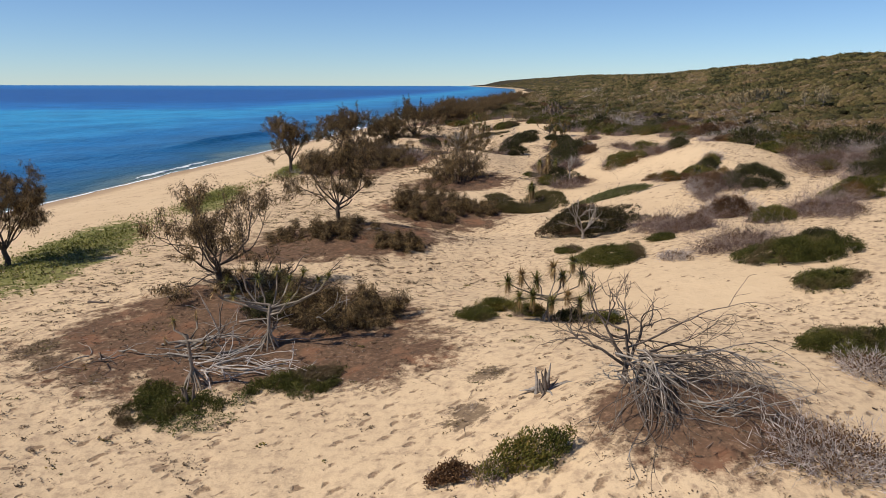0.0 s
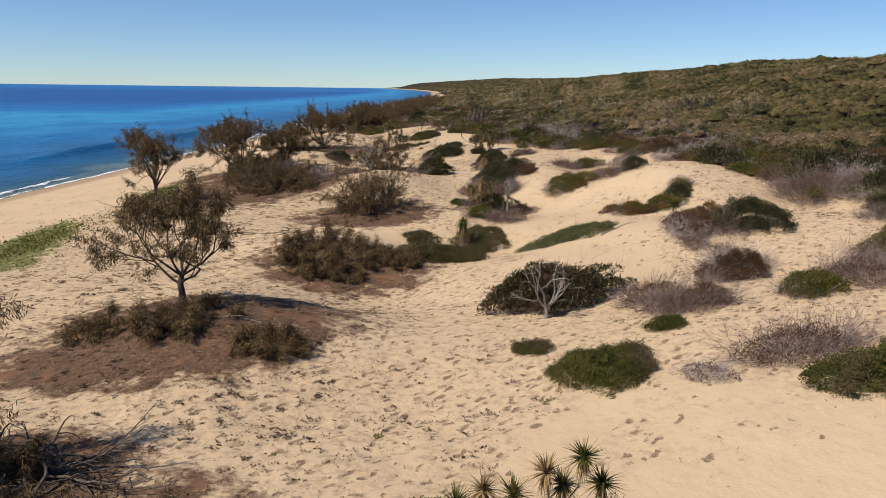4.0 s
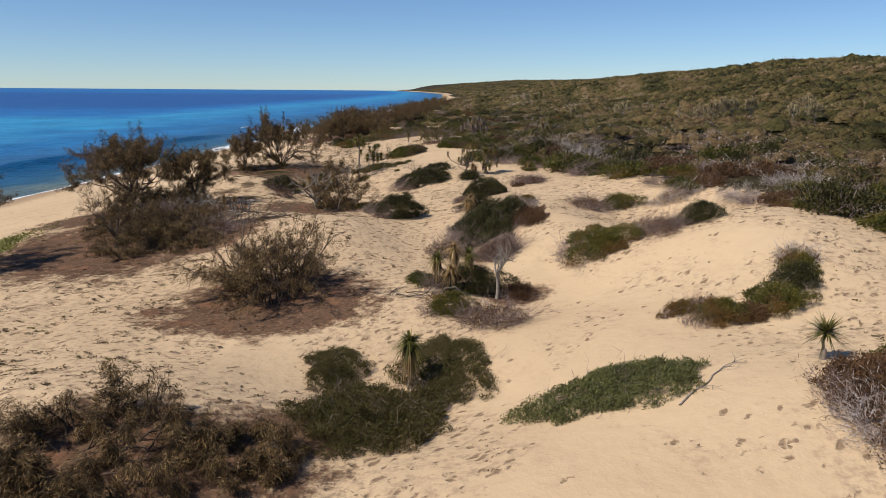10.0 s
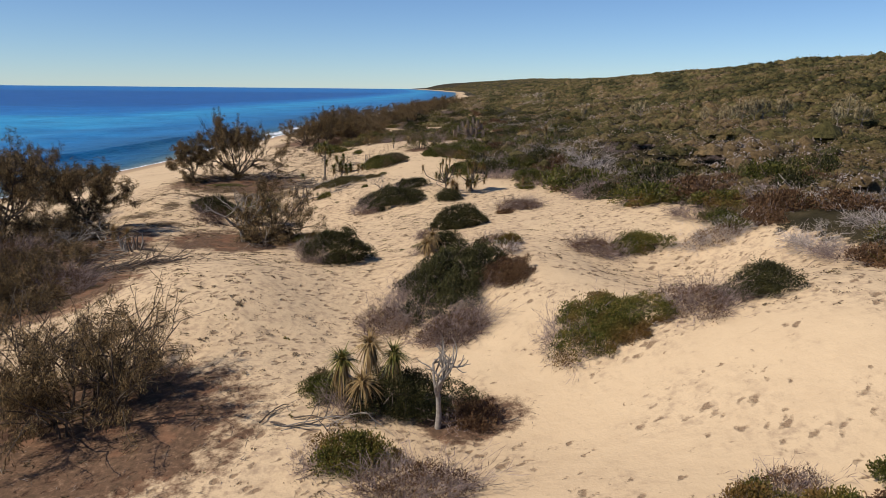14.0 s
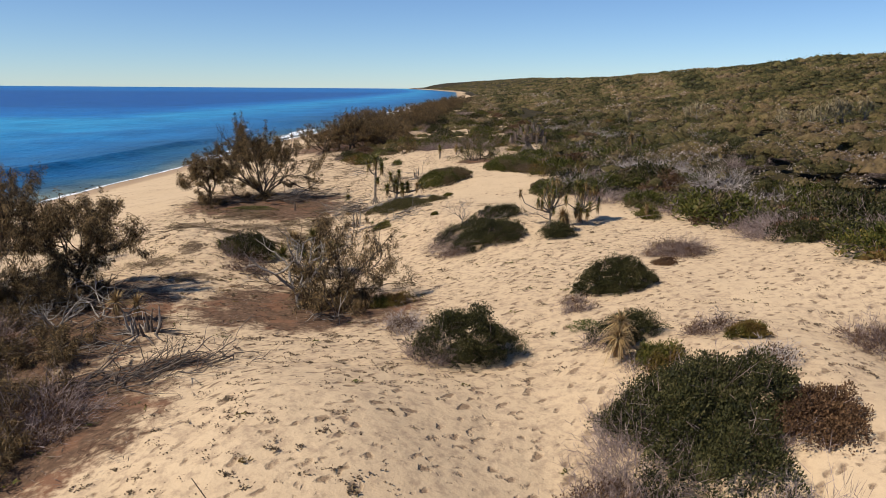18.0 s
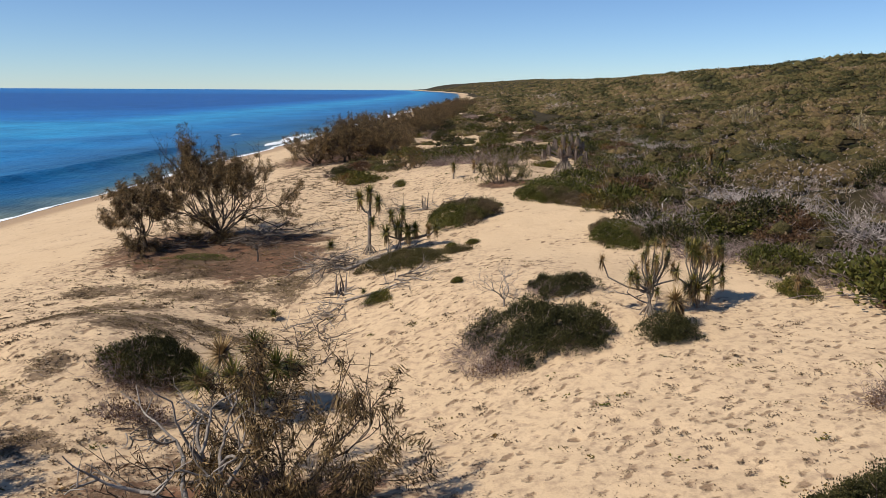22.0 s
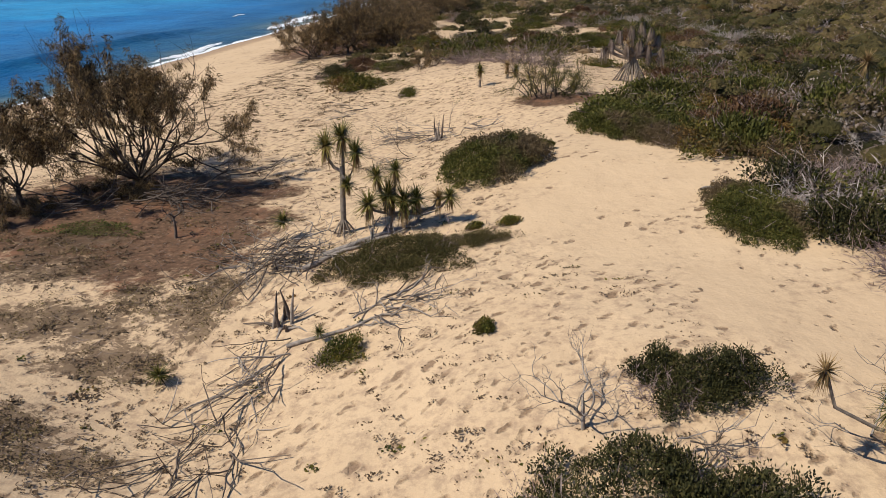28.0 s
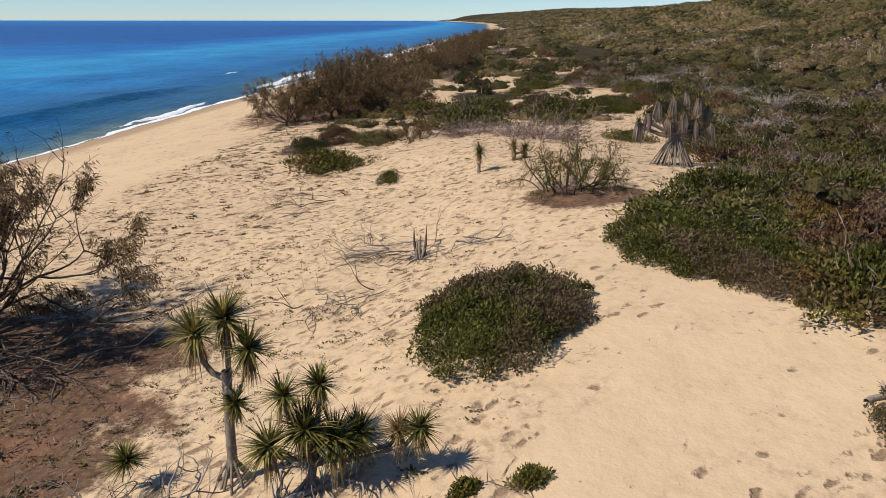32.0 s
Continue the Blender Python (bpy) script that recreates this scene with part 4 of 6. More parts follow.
def skirt(r, centre, size, n):
    """Dead leaves hanging under a head."""
    a = r.uniform(0, 2 * np.pi, n)
    D = np.stack([np.cos(a) * r.uniform(0.0, 0.34, n), np.sin(a) * r.uniform(0.0, 0.34, n), np.full(n, -1.0)], 1)
    P = np.array(centre, float)[None] + np.stack([np.cos(a), np.sin(a), r.uniform(-1.0, 0.5, n)], 1) * size * 0.12
    return straps(P, D, size * r.uniform(0.6, 1.1, n), size * 0.07, 0.1, 2)


def screwpine(x, y, heads, label, base=(0, 0), roots=9, root_h=0.7, size=0.62, dry=0.25, trunk_r=0.075, fork=0.45, n_leaf=74, name="screw_pine", skirts=True, shag=1.0, droop=0.2):
    """A pandanus: pale ringed trunk on stilt roots, forking to spiky heads. heads: places from the foot, with size factors."""
    r = rng_of(x, y)
    ob = thing(name, x, y, label, "screw pine", "screw pines", 0.05)
    hs = np.array([h[:3] for h in heads], float)
    f = np.array([hs[:, 0].mean() * fork, hs[:, 1].mean() * fork, max(hs[:, 2].max() * fork, root_h + 0.05)])
    if root_h > 0:
        part("trunk", tube([np.array([0, 0, root_h * 0.3]), np.array([f[0] * 0.4, f[1] * 0.4, (root_h + f[2]) * 0.45]), f], [trunk_r * 1.1, trunk_r, trunk_r * 0.95], 8), M_PTRUNK, ob, smooth=True)
        for k in range(roots):
            a = 2 * np.pi * (k + r.uniform(-0.3, 0.3)) / roots
            q = root_h * r.uniform(0.45, 0.75)
            foot = np.array([math.cos(a) * q, math.sin(a) * q, 0])
            foot[2] = float(gz(x + foot[0], y + foot[1]) - gz(x, y)) - 0.06
            part("stilt_root", tube([foot, foot * 0.55 + np.array([0, 0, root_h * 0.5]), np.array([0, 0, root_h * r.uniform(0.85, 1.15)])], [0.028, 0.03, 0.026], 5), M_PTRUNK, ob)
    for hx, hy, hz, *rest in heads:
        k = rest[0] if rest else 1.0
        c = np.array([hx, hy, hz])
        if root_h > 0:
            low = f * r.uniform(0.75, 1.0)
            e1 = low + (c - low) * np.array([0.45, 0.45, 0.18]) + r.normal(0, 0.04, 3)
            e2 = low + (c - low) * np.array([0.85, 0.85, 0.55]) + r.normal(0, 0.05, 3)
            br = part("branch", tube([low, e1, e2, c], [trunk_r * 0.75, trunk_r * 0.62, trunk_r * 0.55, trunk_r * 0.5], 7), M_PTRUNK, ob, smooth=True)
        else:
            br = ob
        head = part("leaf_head", rosette(r, c, size * k, int(n_leaf * 1.5), droop), M_PANDDRY if r.uniform() < dry else M_PAND, br)
        if skirts:
            part("dead_leaf_skirt", skirt(r, c, size * k * 0.95 * shag, int(54 * shag)), M_PANDGREY if shag > 1.6 else M_PANDDRY, br, "brown hanging dead leaves")
    return ob


def branch_pile(x, y, rx, ry, h, n, label, mat=None, toward=None, thick=0.03, name="fallen_branches", level=1, spread=0.6):
    """Fallen, weathered branches that lie over one another."""
    r = rng_of(x, y)
    ob = thing(name, x, y, label, "dead wood", "fallen wood", 0.02)
    for k in range(n):
        a = r.uniform(0, 2 * np.pi) if toward is None else radians(toward) + r.normal(0, 0.55)
        q = np.sqrt(r.uniform(0, 1)) * 0.75
        b = r.uniform(0, 2 * np.pi)
        p = np.array([rx * q * math.cos(b), ry * q * math.sin(b), r.uniform(0, h * (1 - q * 0.8))])
        p[2] += float(gz(x + p[0], y + p[1]) - gz(x, y))
        d = unit(np.array([math.cos(a), math.sin(a), r.uniform(-0.12, 0.22)]))
        limbs, tips = [], []
        grow(r, p, d, r.uniform(0.5, 1.1) * min(max(rx, ry), 2.2) * 0.7, thick * r.uniform(0.5, 1.2), level, limbs, tips, 0.3, -0.02, (2, 3), spread, 0.7)
        V, F = join(limbs)
        low = gz(V[:, 0] + x, V[:, 1] + y) - float(gz(x, y))
        V[:, 2] = np.maximum(V[:, 2], low + 0.02)
        part("branch", (V, F), mat or (M_DEAD if r.uniform() < 0.6 else M_DEADDARK), ob)
    return ob


def branch_fan(x, y, z, turn0, turn1, reach, n, label, thick=0.035, level=3):
    """The crown of a fallen tree: branches that fan out from one place and sag to the ground."""
    r = rng_of(x, y)
    ob = thing("fallen_branches", x, y, label, "dead wood", "fallen wood", 0.02)
    for k in range(n):
        a = radians(turn0 + (turn1 - turn0) * (k + r.uniform(-0.5, 0.5)) / n)
        d = unit(np.array([math.cos(a), math.sin(a), r.uniform(-0.05, 0.42)]))
        limbs, tips = [], []
        grow(r, (r.normal(0, 0.25), r.normal(0, 0.2), z * r.uniform(0.3, 1.0)), d, reach * r.uniform(0.26, 0.5), thick * r.uniform(0.45, 1.1), level, limbs, tips, 0.26, -0.07, (2, 3), 0.38, 0.7)
        V, F = join(limbs)
        low = gz(V[:, 0] + x, V[:, 1] + y) - float(gz(x, y))
        V[:, 2] = np.maximum(V[:, 2], low + 0.02)
        # over half take the darker wood: shade under the fan put into colour
        part("branch", (V, F), M_DEAD if r.uniform() < 0.4 else M_DEADDARK, ob)
    return ob


def stump(x, y, h, n, label, spread=0.35):
    """A broken stump: splinters of uneven height over a skirt of splayed roots."""
    r = rng_of(x, y)
    ob = thing("stump", x, y, label, "stump", "stumps", 0.05)
    for k in range(n):
        a = 2 * np.pi * k / n + r.uniform(-0.4, 0.4)
        q = spread * r.uniform(0.15, 0.8)
        foot = np.array([q * math.cos(a), q * math.sin(a), -0.05])
        top = foot * r.uniform(0.2, 1.9) + np.array([r.normal(0, 0.1), r.normal(0, 0.1), h * r.uniform(0.25, 1.0) ** 1.2 + 0.08])
        if k == 0:
            top = foot + np.array([0.12, 0.05, h * 1.15])
        part("splinter", tube([foot, foot * 0.5 + top * 0.5 + r.normal(0, 0.03, 3), top], [0.06, 0.048, 0.012], 6), M_DEADDARK if r.uniform() < 0.6 else M_DEAD, ob)
        b = a + r.uniform(-0.5, 0.5)
        far = np.array([math.cos(b), math.sin(b), 0]) * spread * r.uniform(1.6, 3.4)
        mid = far * 0.5 + r.normal(0, 0.06, 3)
        for p, up in ((mid, 0.06), (far, 0.01)):
            p[2] = float(gz(x + p[0], y + p[1]) - gz(x, y)) + up
        part("root", tube([foot + np.array([0, 0, 0.12]), mid, far], [0.045, 0.03, 0.012], 5), M_DEADDARK if r.uniform() < 0.5 else M_DEAD, ob)
    return ob


def log(x, y, length, turn, radius, label, mat=None):
    r = rng_of(x, y)
    ob = thing("fallen_log", x, y, label, "log", "fallen wood", 0.0)
    t = np.linspace(-0.5, 0.5, 9) * length
    P = np.stack([t * math.cos(radians(turn)), t * math.sin(radians(turn)), t * 0], 1) + np.cumsum(r.normal(0, 0.05, (9, 3)), 0)
    P[:, 2] = gz(P[:, 0] + x, P[:, 1] + y) - float(gz(x, y)) + radius * 0.7
    part("trunk", tube(P, np.linspace(radius, radius * 0.5, 9) * r.uniform(0.85, 1.15, 9), 9), mat or M_DEAD, ob, smooth=True)
    for k in range(5):
        limbs, tips = [], []
        a = radians(turn) + r.choice([-1, 1]) * r.uniform(0.4, 1.0)
        grow(r, P[r.integers(3, 9)], np.array([math.cos(a), math.sin(a), r.uniform(0, 0.4)]), length * 0.2, radius * 0.4, 1, limbs, tips, 0.3, -0.03)
        part("branch", join(limbs), mat or M_DEAD, ob)
    return ob


# ---- shrubs on the dunes: x, y, half widths, height ----
bush("lowmat", -7.9, 19.6, 1.35, 1.0, 0.3)
bush("lowmat", -4.2, 21.2, 1.35, 0.95, 0.3)
bush("lowmat", -8.6, 20.9, 0.6, 0.4, 0.2)
ground_cover("creeper", -7.0, 18.9, 1.0, 0.6)
ground_cover("creeper", -5.9, 20.3, 0.34, 0.48)
bush("dark", -6.4, 27.3, 0.97, 1.27, 0.66)
bush("mat", 1.6, 26.6, 0.84, 0.78, 0.33)
bush("olive", 2.5, 27.9, 0.72, 0.95, 0.47)
bush("olive", 3.8, 26.9, 0.63, 0.72, 0.41)
bush("dark", 5.2, 26.0, 0.61, 0.39, 0.41)
bush("olive", 6.3, 25.5, 0.66, 0.45, 0.44)
bush("mat", 9.0, 35.2, 1.75, 1.68, 0.70)
bush("mat", 7.4, 38.0, 0.74, 0.65, 0.30)
bush("darkmix", 9.7, 44.2, 3.3, 1.85, 1.55)
bare_bush(14.2, 39.9, 1.97, 0.89, 1.03)
bare_bush(13.5, 41.8, 1.65, 1.03, 1.09)
bush("brown", 14.9, 40.3, 1.10, 0.58, 0.79)
bush("mat", 12.5, 38.4, 0.80, 0.69, 0.32)
bare_bush(15.0, 34.1, 2.32, 1.04, 1.21)
bare_bush(11.6, 33.5, 0.76, 0.67, 0.50)
bush("mat", 16.5, 31.6, 2.7, 1.3, 0.95)
bush("dark", 17.9, 32.4, 1.3, 0.9, 0.9)
bush("mat", 15.8, 27.6, 1.37, 1.06, 0.55)
bush("mat", 13.1, 20.8, 2.1, 1.2, 0.7)
bare_bush(12.2, 18.5, 0.94, 1.10, 0.62)
bare_bush(8.5, 13.6, 1.50, 0.76, 0.99)
bush("olive", 2.1, 14.6, 1.01, 0.45, 0.66)
bush("brown", 0.3, 14.9, 0.52, 0.26, 0.37)
bush("brown", 19.9, 51.7, 1.33, 2.00, 0.96)
bush("dark", 22.8, 50.7, 2.13, 1.81, 1.45)
bare_bush(19.6, 47.2, 1.0, 1.1, 0.6)
bush("brown", 18.6, 46.2, 0.7, 0.6, 0.4)
bush("brown", 18.4, 44.0, 1.62, 0.76, 1.16)
bush("olive", 19.9, 60.2, 1.15, 0.9, 0.62)
bush("brown", 20.9, 60.0, 0.8, 0.7, 0.5)
bush("olive", 22.2, 60.3, 1.15, 1.05, 0.85)
bush("dark", 23.4, 61.3, 0.95, 0.9, 0.8)
bush("olive", 18.9, 61.4, 0.7, 0.5, 0.5)
bush("olive", 24.2, 62.4, 0.8, 0.7, 0.7)
bare_bush(19.6, 61.6, 1.0, 0.6, 0.5)
bare_bush(24.6, 63.2, 0.9, 0.8, 0.8)
bare_bush(19.2, 50.6, 1.1, 1.2, 0.8)
bush("olive", 21.3, 52.3, 1.0, 1.3, 0.9)
bush("palemat", 14.1, 55.6, 2.75, 1.75, 0.55)
bush("dark", 23.8, 70.5, 1.22, 0.99, 0.83)
bush("lowmix", 5.6, 61.2, 1.22, 1.60, 0.50)
bush("lowmix", 6.2, 56.6, 2.12, 1.81, 0.71)
bush("lowmix", 9.7, 60.8, 1.62, 2.43, 0.54)
bush("dark", 14.1, 77.1, 2.15, 2.42, 1.47)
bare_bush(11.4, 75.6, 1.15, 1.36, 0.76)
bare_bush(13.9, 73.5, 1.55, 1.00, 1.02)
bush("brown", 16.6, 76.3, 0.64, 0.96, 0.46)
bush("mat", 9.5, 69.6, 0.79, 1.18, 0.31)
bush("dark", 11.8, 68.4, 1.81, 1.08, 1.23)
bush("brown", 13.9, 67.8, 0.76, 0.73, 0.55)
bush("olive", 10.5, 65.5, 1.24, 0.72, 0.82)
bare_bush(12.0, 64.1, 1.57, 0.93, 1.03)
bush("mat", -0.5, 100.2, 1.44, 1.26, 0.57)
bush("dark", 9.2, 83.7, 1.55, 1.50, 1.65)
bare_bush(7.3, 87.4, 0.75, 1.12, 0.49)
bush("oval", 15.8, 88.8, 1.78, 0.98, 1.07)
bare_bush(20.4, 93.0, 1.21, 0.90, 0.80)
ground_cover("creeper", 13.5, 85.1, 0.51, 0.63)
ground_cover("creeper", 14.9, 84.8, 0.46, 0.38)
bush("dark", 14.0, 78.6, 1.69, 1.20, 0.90)
bare_bush(16.7, 82.4, 0.91, 0.45, 0.60)
bush("olive", 17.4, 81.4, 0.61, 0.29, 0.41)
bare_bush(16.8, 79.3, 0.79, 0.65, 0.52)
bare_bush(13.7, 86.8, 0.62, 0.28, 0.41)
bare_bush(21.3, 80.7, 1.32, 1.07, 0.87)
bush("olive", 23.7, 81.3, 1.23, 0.89, 0.81)
bare_bush(27.1, 80.6, 1.74, 0.78, 0.74)
bush("bigmat", 11.8, 119.9, 2.20, 2.70, 1.00)
bush("bigmat", 17.8, 123.7, 1.94, 2.90, 0.85)
bush("bigmat", 19.4, 121.1, 1.56, 2.34, 0.69)
bush("bigmat", 21.1, 120.0, 1.57, 1.98, 0.69)
bush("bigmat", 18.9, 112.7, 1.54, 2.31, 0.68)
bush("bigdark", 12.1, 100.8, 2.30, 1.75, 0.95)
bush("dark", 13.6, 100.2, 0.9, 0.8, 0.7)
bare_bush(10.6, 99.4, 0.9, 0.7, 0.5)
bush("dark", 16.2, 99.7, 1.04, 0.72, 0.71)
bush("olive", 22.5, 102.9, 0.72, 0.98, 0.48)
bare_bush(-0.5, 99.5, 1.19, 1.24, 0.78)
bush("olive", 6.7, 108.1, 0.60, 0.55, 0.40)
bush("olive", 17.5, 173.4, 2.35, 3.29, 1.55)
bush("brownmat", 22.7, 171.0, 3.52, 5.27, 1.41)
bush("mat", 27.8, 168.4, 2.89, 4.15, 1.16)
bush("dark", 3.1, 151.3, 1.42, 1.01, 0.96)
bush("olive", 10.1, 107.5, 0.19, 0.28, 0.12)
bare_bush(0.0, 97.0, 1.05, 0.47, 0.69)
bare_bush(19.9, 93.5, 1.30, 0.58, 0.86)
bush("brownmat", 19.0, 91.5, 0.57, 0.40, 0.23)
bush("oval", 16.6, 88.5, 0.30, 0.32, 0.18)
bare_bush(13.8, 87.8, 0.58, 0.26, 0.38)
bare_bush(34.1, 61.9, 3.09, 2.08, 1.51)
bush("dark", 31.2, 49.5, 2.22, 1.77, 1.31)
bush("olive", 26.1, 42.9, 2.05, 1.85, 1.36)
bare_bush(22.1, 40.0, 1.70, 2.55, 1.12)
bush("olive", 19.2, 39.8, 1.23, 1.42, 0.81)
bare_bush(18.8, 45.1, 1.87, 1.38, 1.24)
bare_bush(18.9, 49.2, 0.7, 0.9, 0.5)
bush("olive", 18.8, 71.2, 1.77, 1.94, 0.80)
bare_bush(21.8, 71.1, 1.20, 1.73, 0.79)
bush("brown", 4.9, 154.0, 1.53, 1.81, 1.10)
bush("olive", 8.7, 139.8, 0.53, 0.79, 0.35)
bush("brown", 16.1, 76.4, 1.08, 0.90, 0.78)
bare_bush(13.8, 73.4, 1.20, 1.27, 0.79)
bush("lowmix", 7.7, 57.7, 1.88, 2.36, 0.63)
bush("lowmix", 6.3, 58.3, 1.68, 2.11, 0.56)


# ---- she-oaks ----
sheoak(-9.3, 30.0, 4.6, 8.4, "broken she-oak with bare upper limbs on a litter mound", limbs_n=8, dead=0.4, per_tip=6)
sheoak(-5.8, 43.0, 4.7, 6.6, "dark-trunked she-oak with brown drooping foliage", limbs_n=8, per_tip=8, trunk=0.28)
sheoak(-22.6, 37.0, 4.9, 5.2, "she-oak at the edge of the beach", limbs_n=8, per_tip=8)
sheoak(-15.2, 76.2, 6.1, 6.6, "tall she-oak at the top of the beach", limbs_n=8, per_tip=8, trunk=0.28)
sheoak(-10.2, 91.0, 5.8, 8.6, "broad she-oak with a rounded crown", limbs_n=9, per_tip=8)
sheoak(-12.6, 97.5, 5.6, 7.6, "broad she-oak with a rounded crown", limbs_n=9, per_tip=8)
sheoak(-6.2, 92.5, 4.4, 5.0, "she-oak with brown drooping foliage", limbs_n=8, per_tip=8)
sheoak(-7.8, 79.1, 4.0, 3.2, "thin she-oak with mostly bare limbs", limbs_n=5, dead=0.7, per_tip=5)
sheoak(-3.1, 123.3, 5.7, 7.4, "large dark she-oak with bare outer branches over brown litter", limbs_n=15, per_tip=16, dead=0.2, trunk=0.08)
sheoak(-6.9, 120.9, 3.7, 4.0, "small she-oak beside a larger one", limbs_n=7, per_tip=8)
sheoak_shrub(-3.6, 27.0, 2.9, 1.7, 1.5, "low brown she-oak thicket on reddish litter", 40, 9)
sheoak_shrub(-8.0, 30.0, 1.8, 1.4, 1.2, "dark dry she-oak growth round a trunk", 16, 8, 0.2)
branch_pile(-5.8, 30.4, 2.2, 1.2, 0.4, 22, "dark dead branches in the shade of a she-oak", M_DEADDARK, thick=0.03)
sheoak_shrub(-5.8, 39.8, 1.7, 1.0, 1.4, "brown she-oak growth below a tree", 18, 7)
sheoak_shrub(-2.0, 38.4, 1.4, 0.9, 0.9, "low brown she-oak thicket on reddish litter", 16, 7)
sheoak_shrub(-0.4, 51.8, 3.4, 1.2, 0.8, "low brown she-oak growth at the foot of a thicket", 30, 6)
sheoak_shrub(-0.8, 53.7, 2.8, 3.0, 1.7, "wide low she-oak thicket with brown foliage", 34, 9)
sheoak_shrub(3.0, 54.2, 2.0, 1.9, 1.2, "low she-oak thicket with brown foliage", 22, 8)
sheoak_shrub(2.4, 69.0, 3.0, 2.0, 4.0, "she-oak shrub with tall bare stems over brown litter", 36, 9, 0.1)
sheoak_shrub(2.2, 69.2, 2.6, 1.8, 4.2, "tall bare stems of a dying she-oak", 12, 4, 0.75)
sheoak_shrub(-3.9, 81.2, 1.5, 1.8, 1.9, "brown she-oak shrub with drooping needles", 14, 7, 0.1)
sheoak_shrub(-5.2, 41.2, 2.6, 1.0, 1.0, "low dry she-oak growth under a tree", 10, 6)
sheoak_shrub(-8.4, 41.0, 2.2, 1.2, 1.0, "low dry she-oak growth under a tree", 10, 6)
sheoak(4.3, 92.4, 3.5, 5.4, "low she-oak grown through a dead tree, with olive-brown needles", limbs_n=12, per_tip=13, level=3, dead=0.15, trunk=0.05)
sheoak_shrub(4.8, 91.6, 1.7, 0.9, 1.3, "low olive-brown she-oak growth among dead limbs", 16, 8, 0.1)
bush("oval", -0.2, 99.9, 1.35, 1.1, 1.0)
bush("olive", 6.9, 91.4, 1.1, 0.6, 0.4)
sheoak_shrub(-7.0, 87.0, 2.0, 2.4, 1.5, "dry brown she-oak thicket over litter", 18, 7, 0.3)
sheoak_shrub(-5.4, 80.4, 2.4, 2.3, 1.6, "dry brown she-oak thicket over litter", 26, 7, 0.25)
sheoak_shrub(-3.2, 78.2, 1.7, 1.4, 1.2, "low dry she-oak growth over litter", 14, 6, 0.3)
bare_bush(-2.6, 80.3, 1.5, 1.5, 1.1)
bare_bush(-7.2, 85.2, 1.8, 1.6, 1.3)
sheoak_shrub(-9.0, 83.5, 2.6, 2.6, 1.7, "dry brown she-oak thicket over litter", 20, 7, 0.2)
sheoak_shrub(-6.8, 77.6, 2.2, 1.8, 1.5, "dry brown she-oak thicket over litter", 14, 7, 0.2)
sheoak_shrub(-6.6, 83.6, 2.2, 2.4, 1.5, "dry brown she-oak thicket over litter", 20, 6, 0.3)
sheoak_shrub(16.3, 131.7, 2.1, 1.4, 2.7, "thin olive she-oak shrub on reddish soil", 22, 3, 0.0, 1.0, M_OLIVE)
sheoak_shrub(10.3, 152.4, 2.2, 2.4, 1.8, "brown she-oak shrub with drooping needles", 12, 6)
sheoak_shrub(22.0, 116.6, 0.9, 0.9, 1.1, "small upright she-oak shrub", 6, 6)

# ---- dead trees and fallen wood ----
dead_tree(4.9, 17.2, 3.4, 4.6, "dead grey tree with bare forking limbs", M_DEADDARK, (0.1, 0.1), 5, 4, fat=0.018)
branch_fan(5.1, 16.9, 1.0, -100, 15, 4.1, 42, "great fan of fallen grey branches round a dead trunk", 0.032)
branch_pile(6.6, 15.2, 1.6, 0.9, 0.3, 14, "fallen grey branches on brown litter", toward=-40, thick=0.025, level=2)
dead_tree(8.9, 41.9, 3.0, 2.4, "pale dead tree with twisted limbs before a shrub", None, (0, 0), 4, 3)
dead_tree(12.8, 67.4, 3.3, 2.2, "pale dead screw pine with bare knobbed branches", None, (0, 0), 5, 2, fat=0.02, trunk=0.42, rise=0.12)
branch_pile(9.2, 67.4, 2.0, 0.7, 0.25, 10, "pale fallen branches on sand", toward=10)
dead_tree(3.2, 91.4, 4.2, 5.4, "silver dead tree with leaning bare limbs", None, (-0.25, 0.1), 5, 3)
branch_pile(0.4, 96.3, 1.1, 0.5, 0.3, 8, "pale fallen twigs on sand")
branch_pile(4.4, 89.6, 1.8, 0.7, 0.3, 10, "fallen branches on brown litter")
bush("bigdark", 14.0, 103.9, 1.2, 0.75, 0.6)
bush("dark", 13.2, 104.5, 0.6, 0.4, 0.4)
dead_tree(11.4, 103.4, 2.0, 1.8, "small dead tree with bare twigs beside a dark shrub", None, (0.0, 0), 4, 4, fat=0.013)
branch_pile(12.6, 102.4, 1.0, 0.5, 0.9, 10, "pale bare branches over a dark shrub", toward=-10, thick=0.02, level=2)
stump(5.0, 110.2, 1.0, 9, "splintered dark stump on a sandy rise", 0.45)
branch_pile(4.6, 108.4, 1.3, 2.0, 0.25, 24, "weathered branches fallen down a sand slope", toward=-115, thick=0.026)
branch_pile(7.6, 109.6, 1.5, 0.7, 0.5, 20, "pale tangled branches on a sand ridge", toward=5, thick=0.035, level=2)
log(6.6, 109.3, 2.6, 5, 0.06, "weathered fallen trunk on sand")
bush("lowmix", 8.0, 112.3, 2.3, 1.25, 0.4)
bush("lowmix", 10.3, 112.8, 1.0, 0.5, 0.25)
branch_pile(4.4, 113.8, 1.9, 1.3, 0.9, 64, "heap of fine grey fallen branches", thick=0.026, level=2)
log(7.2, 114.0, 3.2, 22, 0.1, "thick weathered fallen trunk below a screw pine")
log(6.4, 113.6, 2.8, 28, 0.08, "weathered fallen trunk on sand")
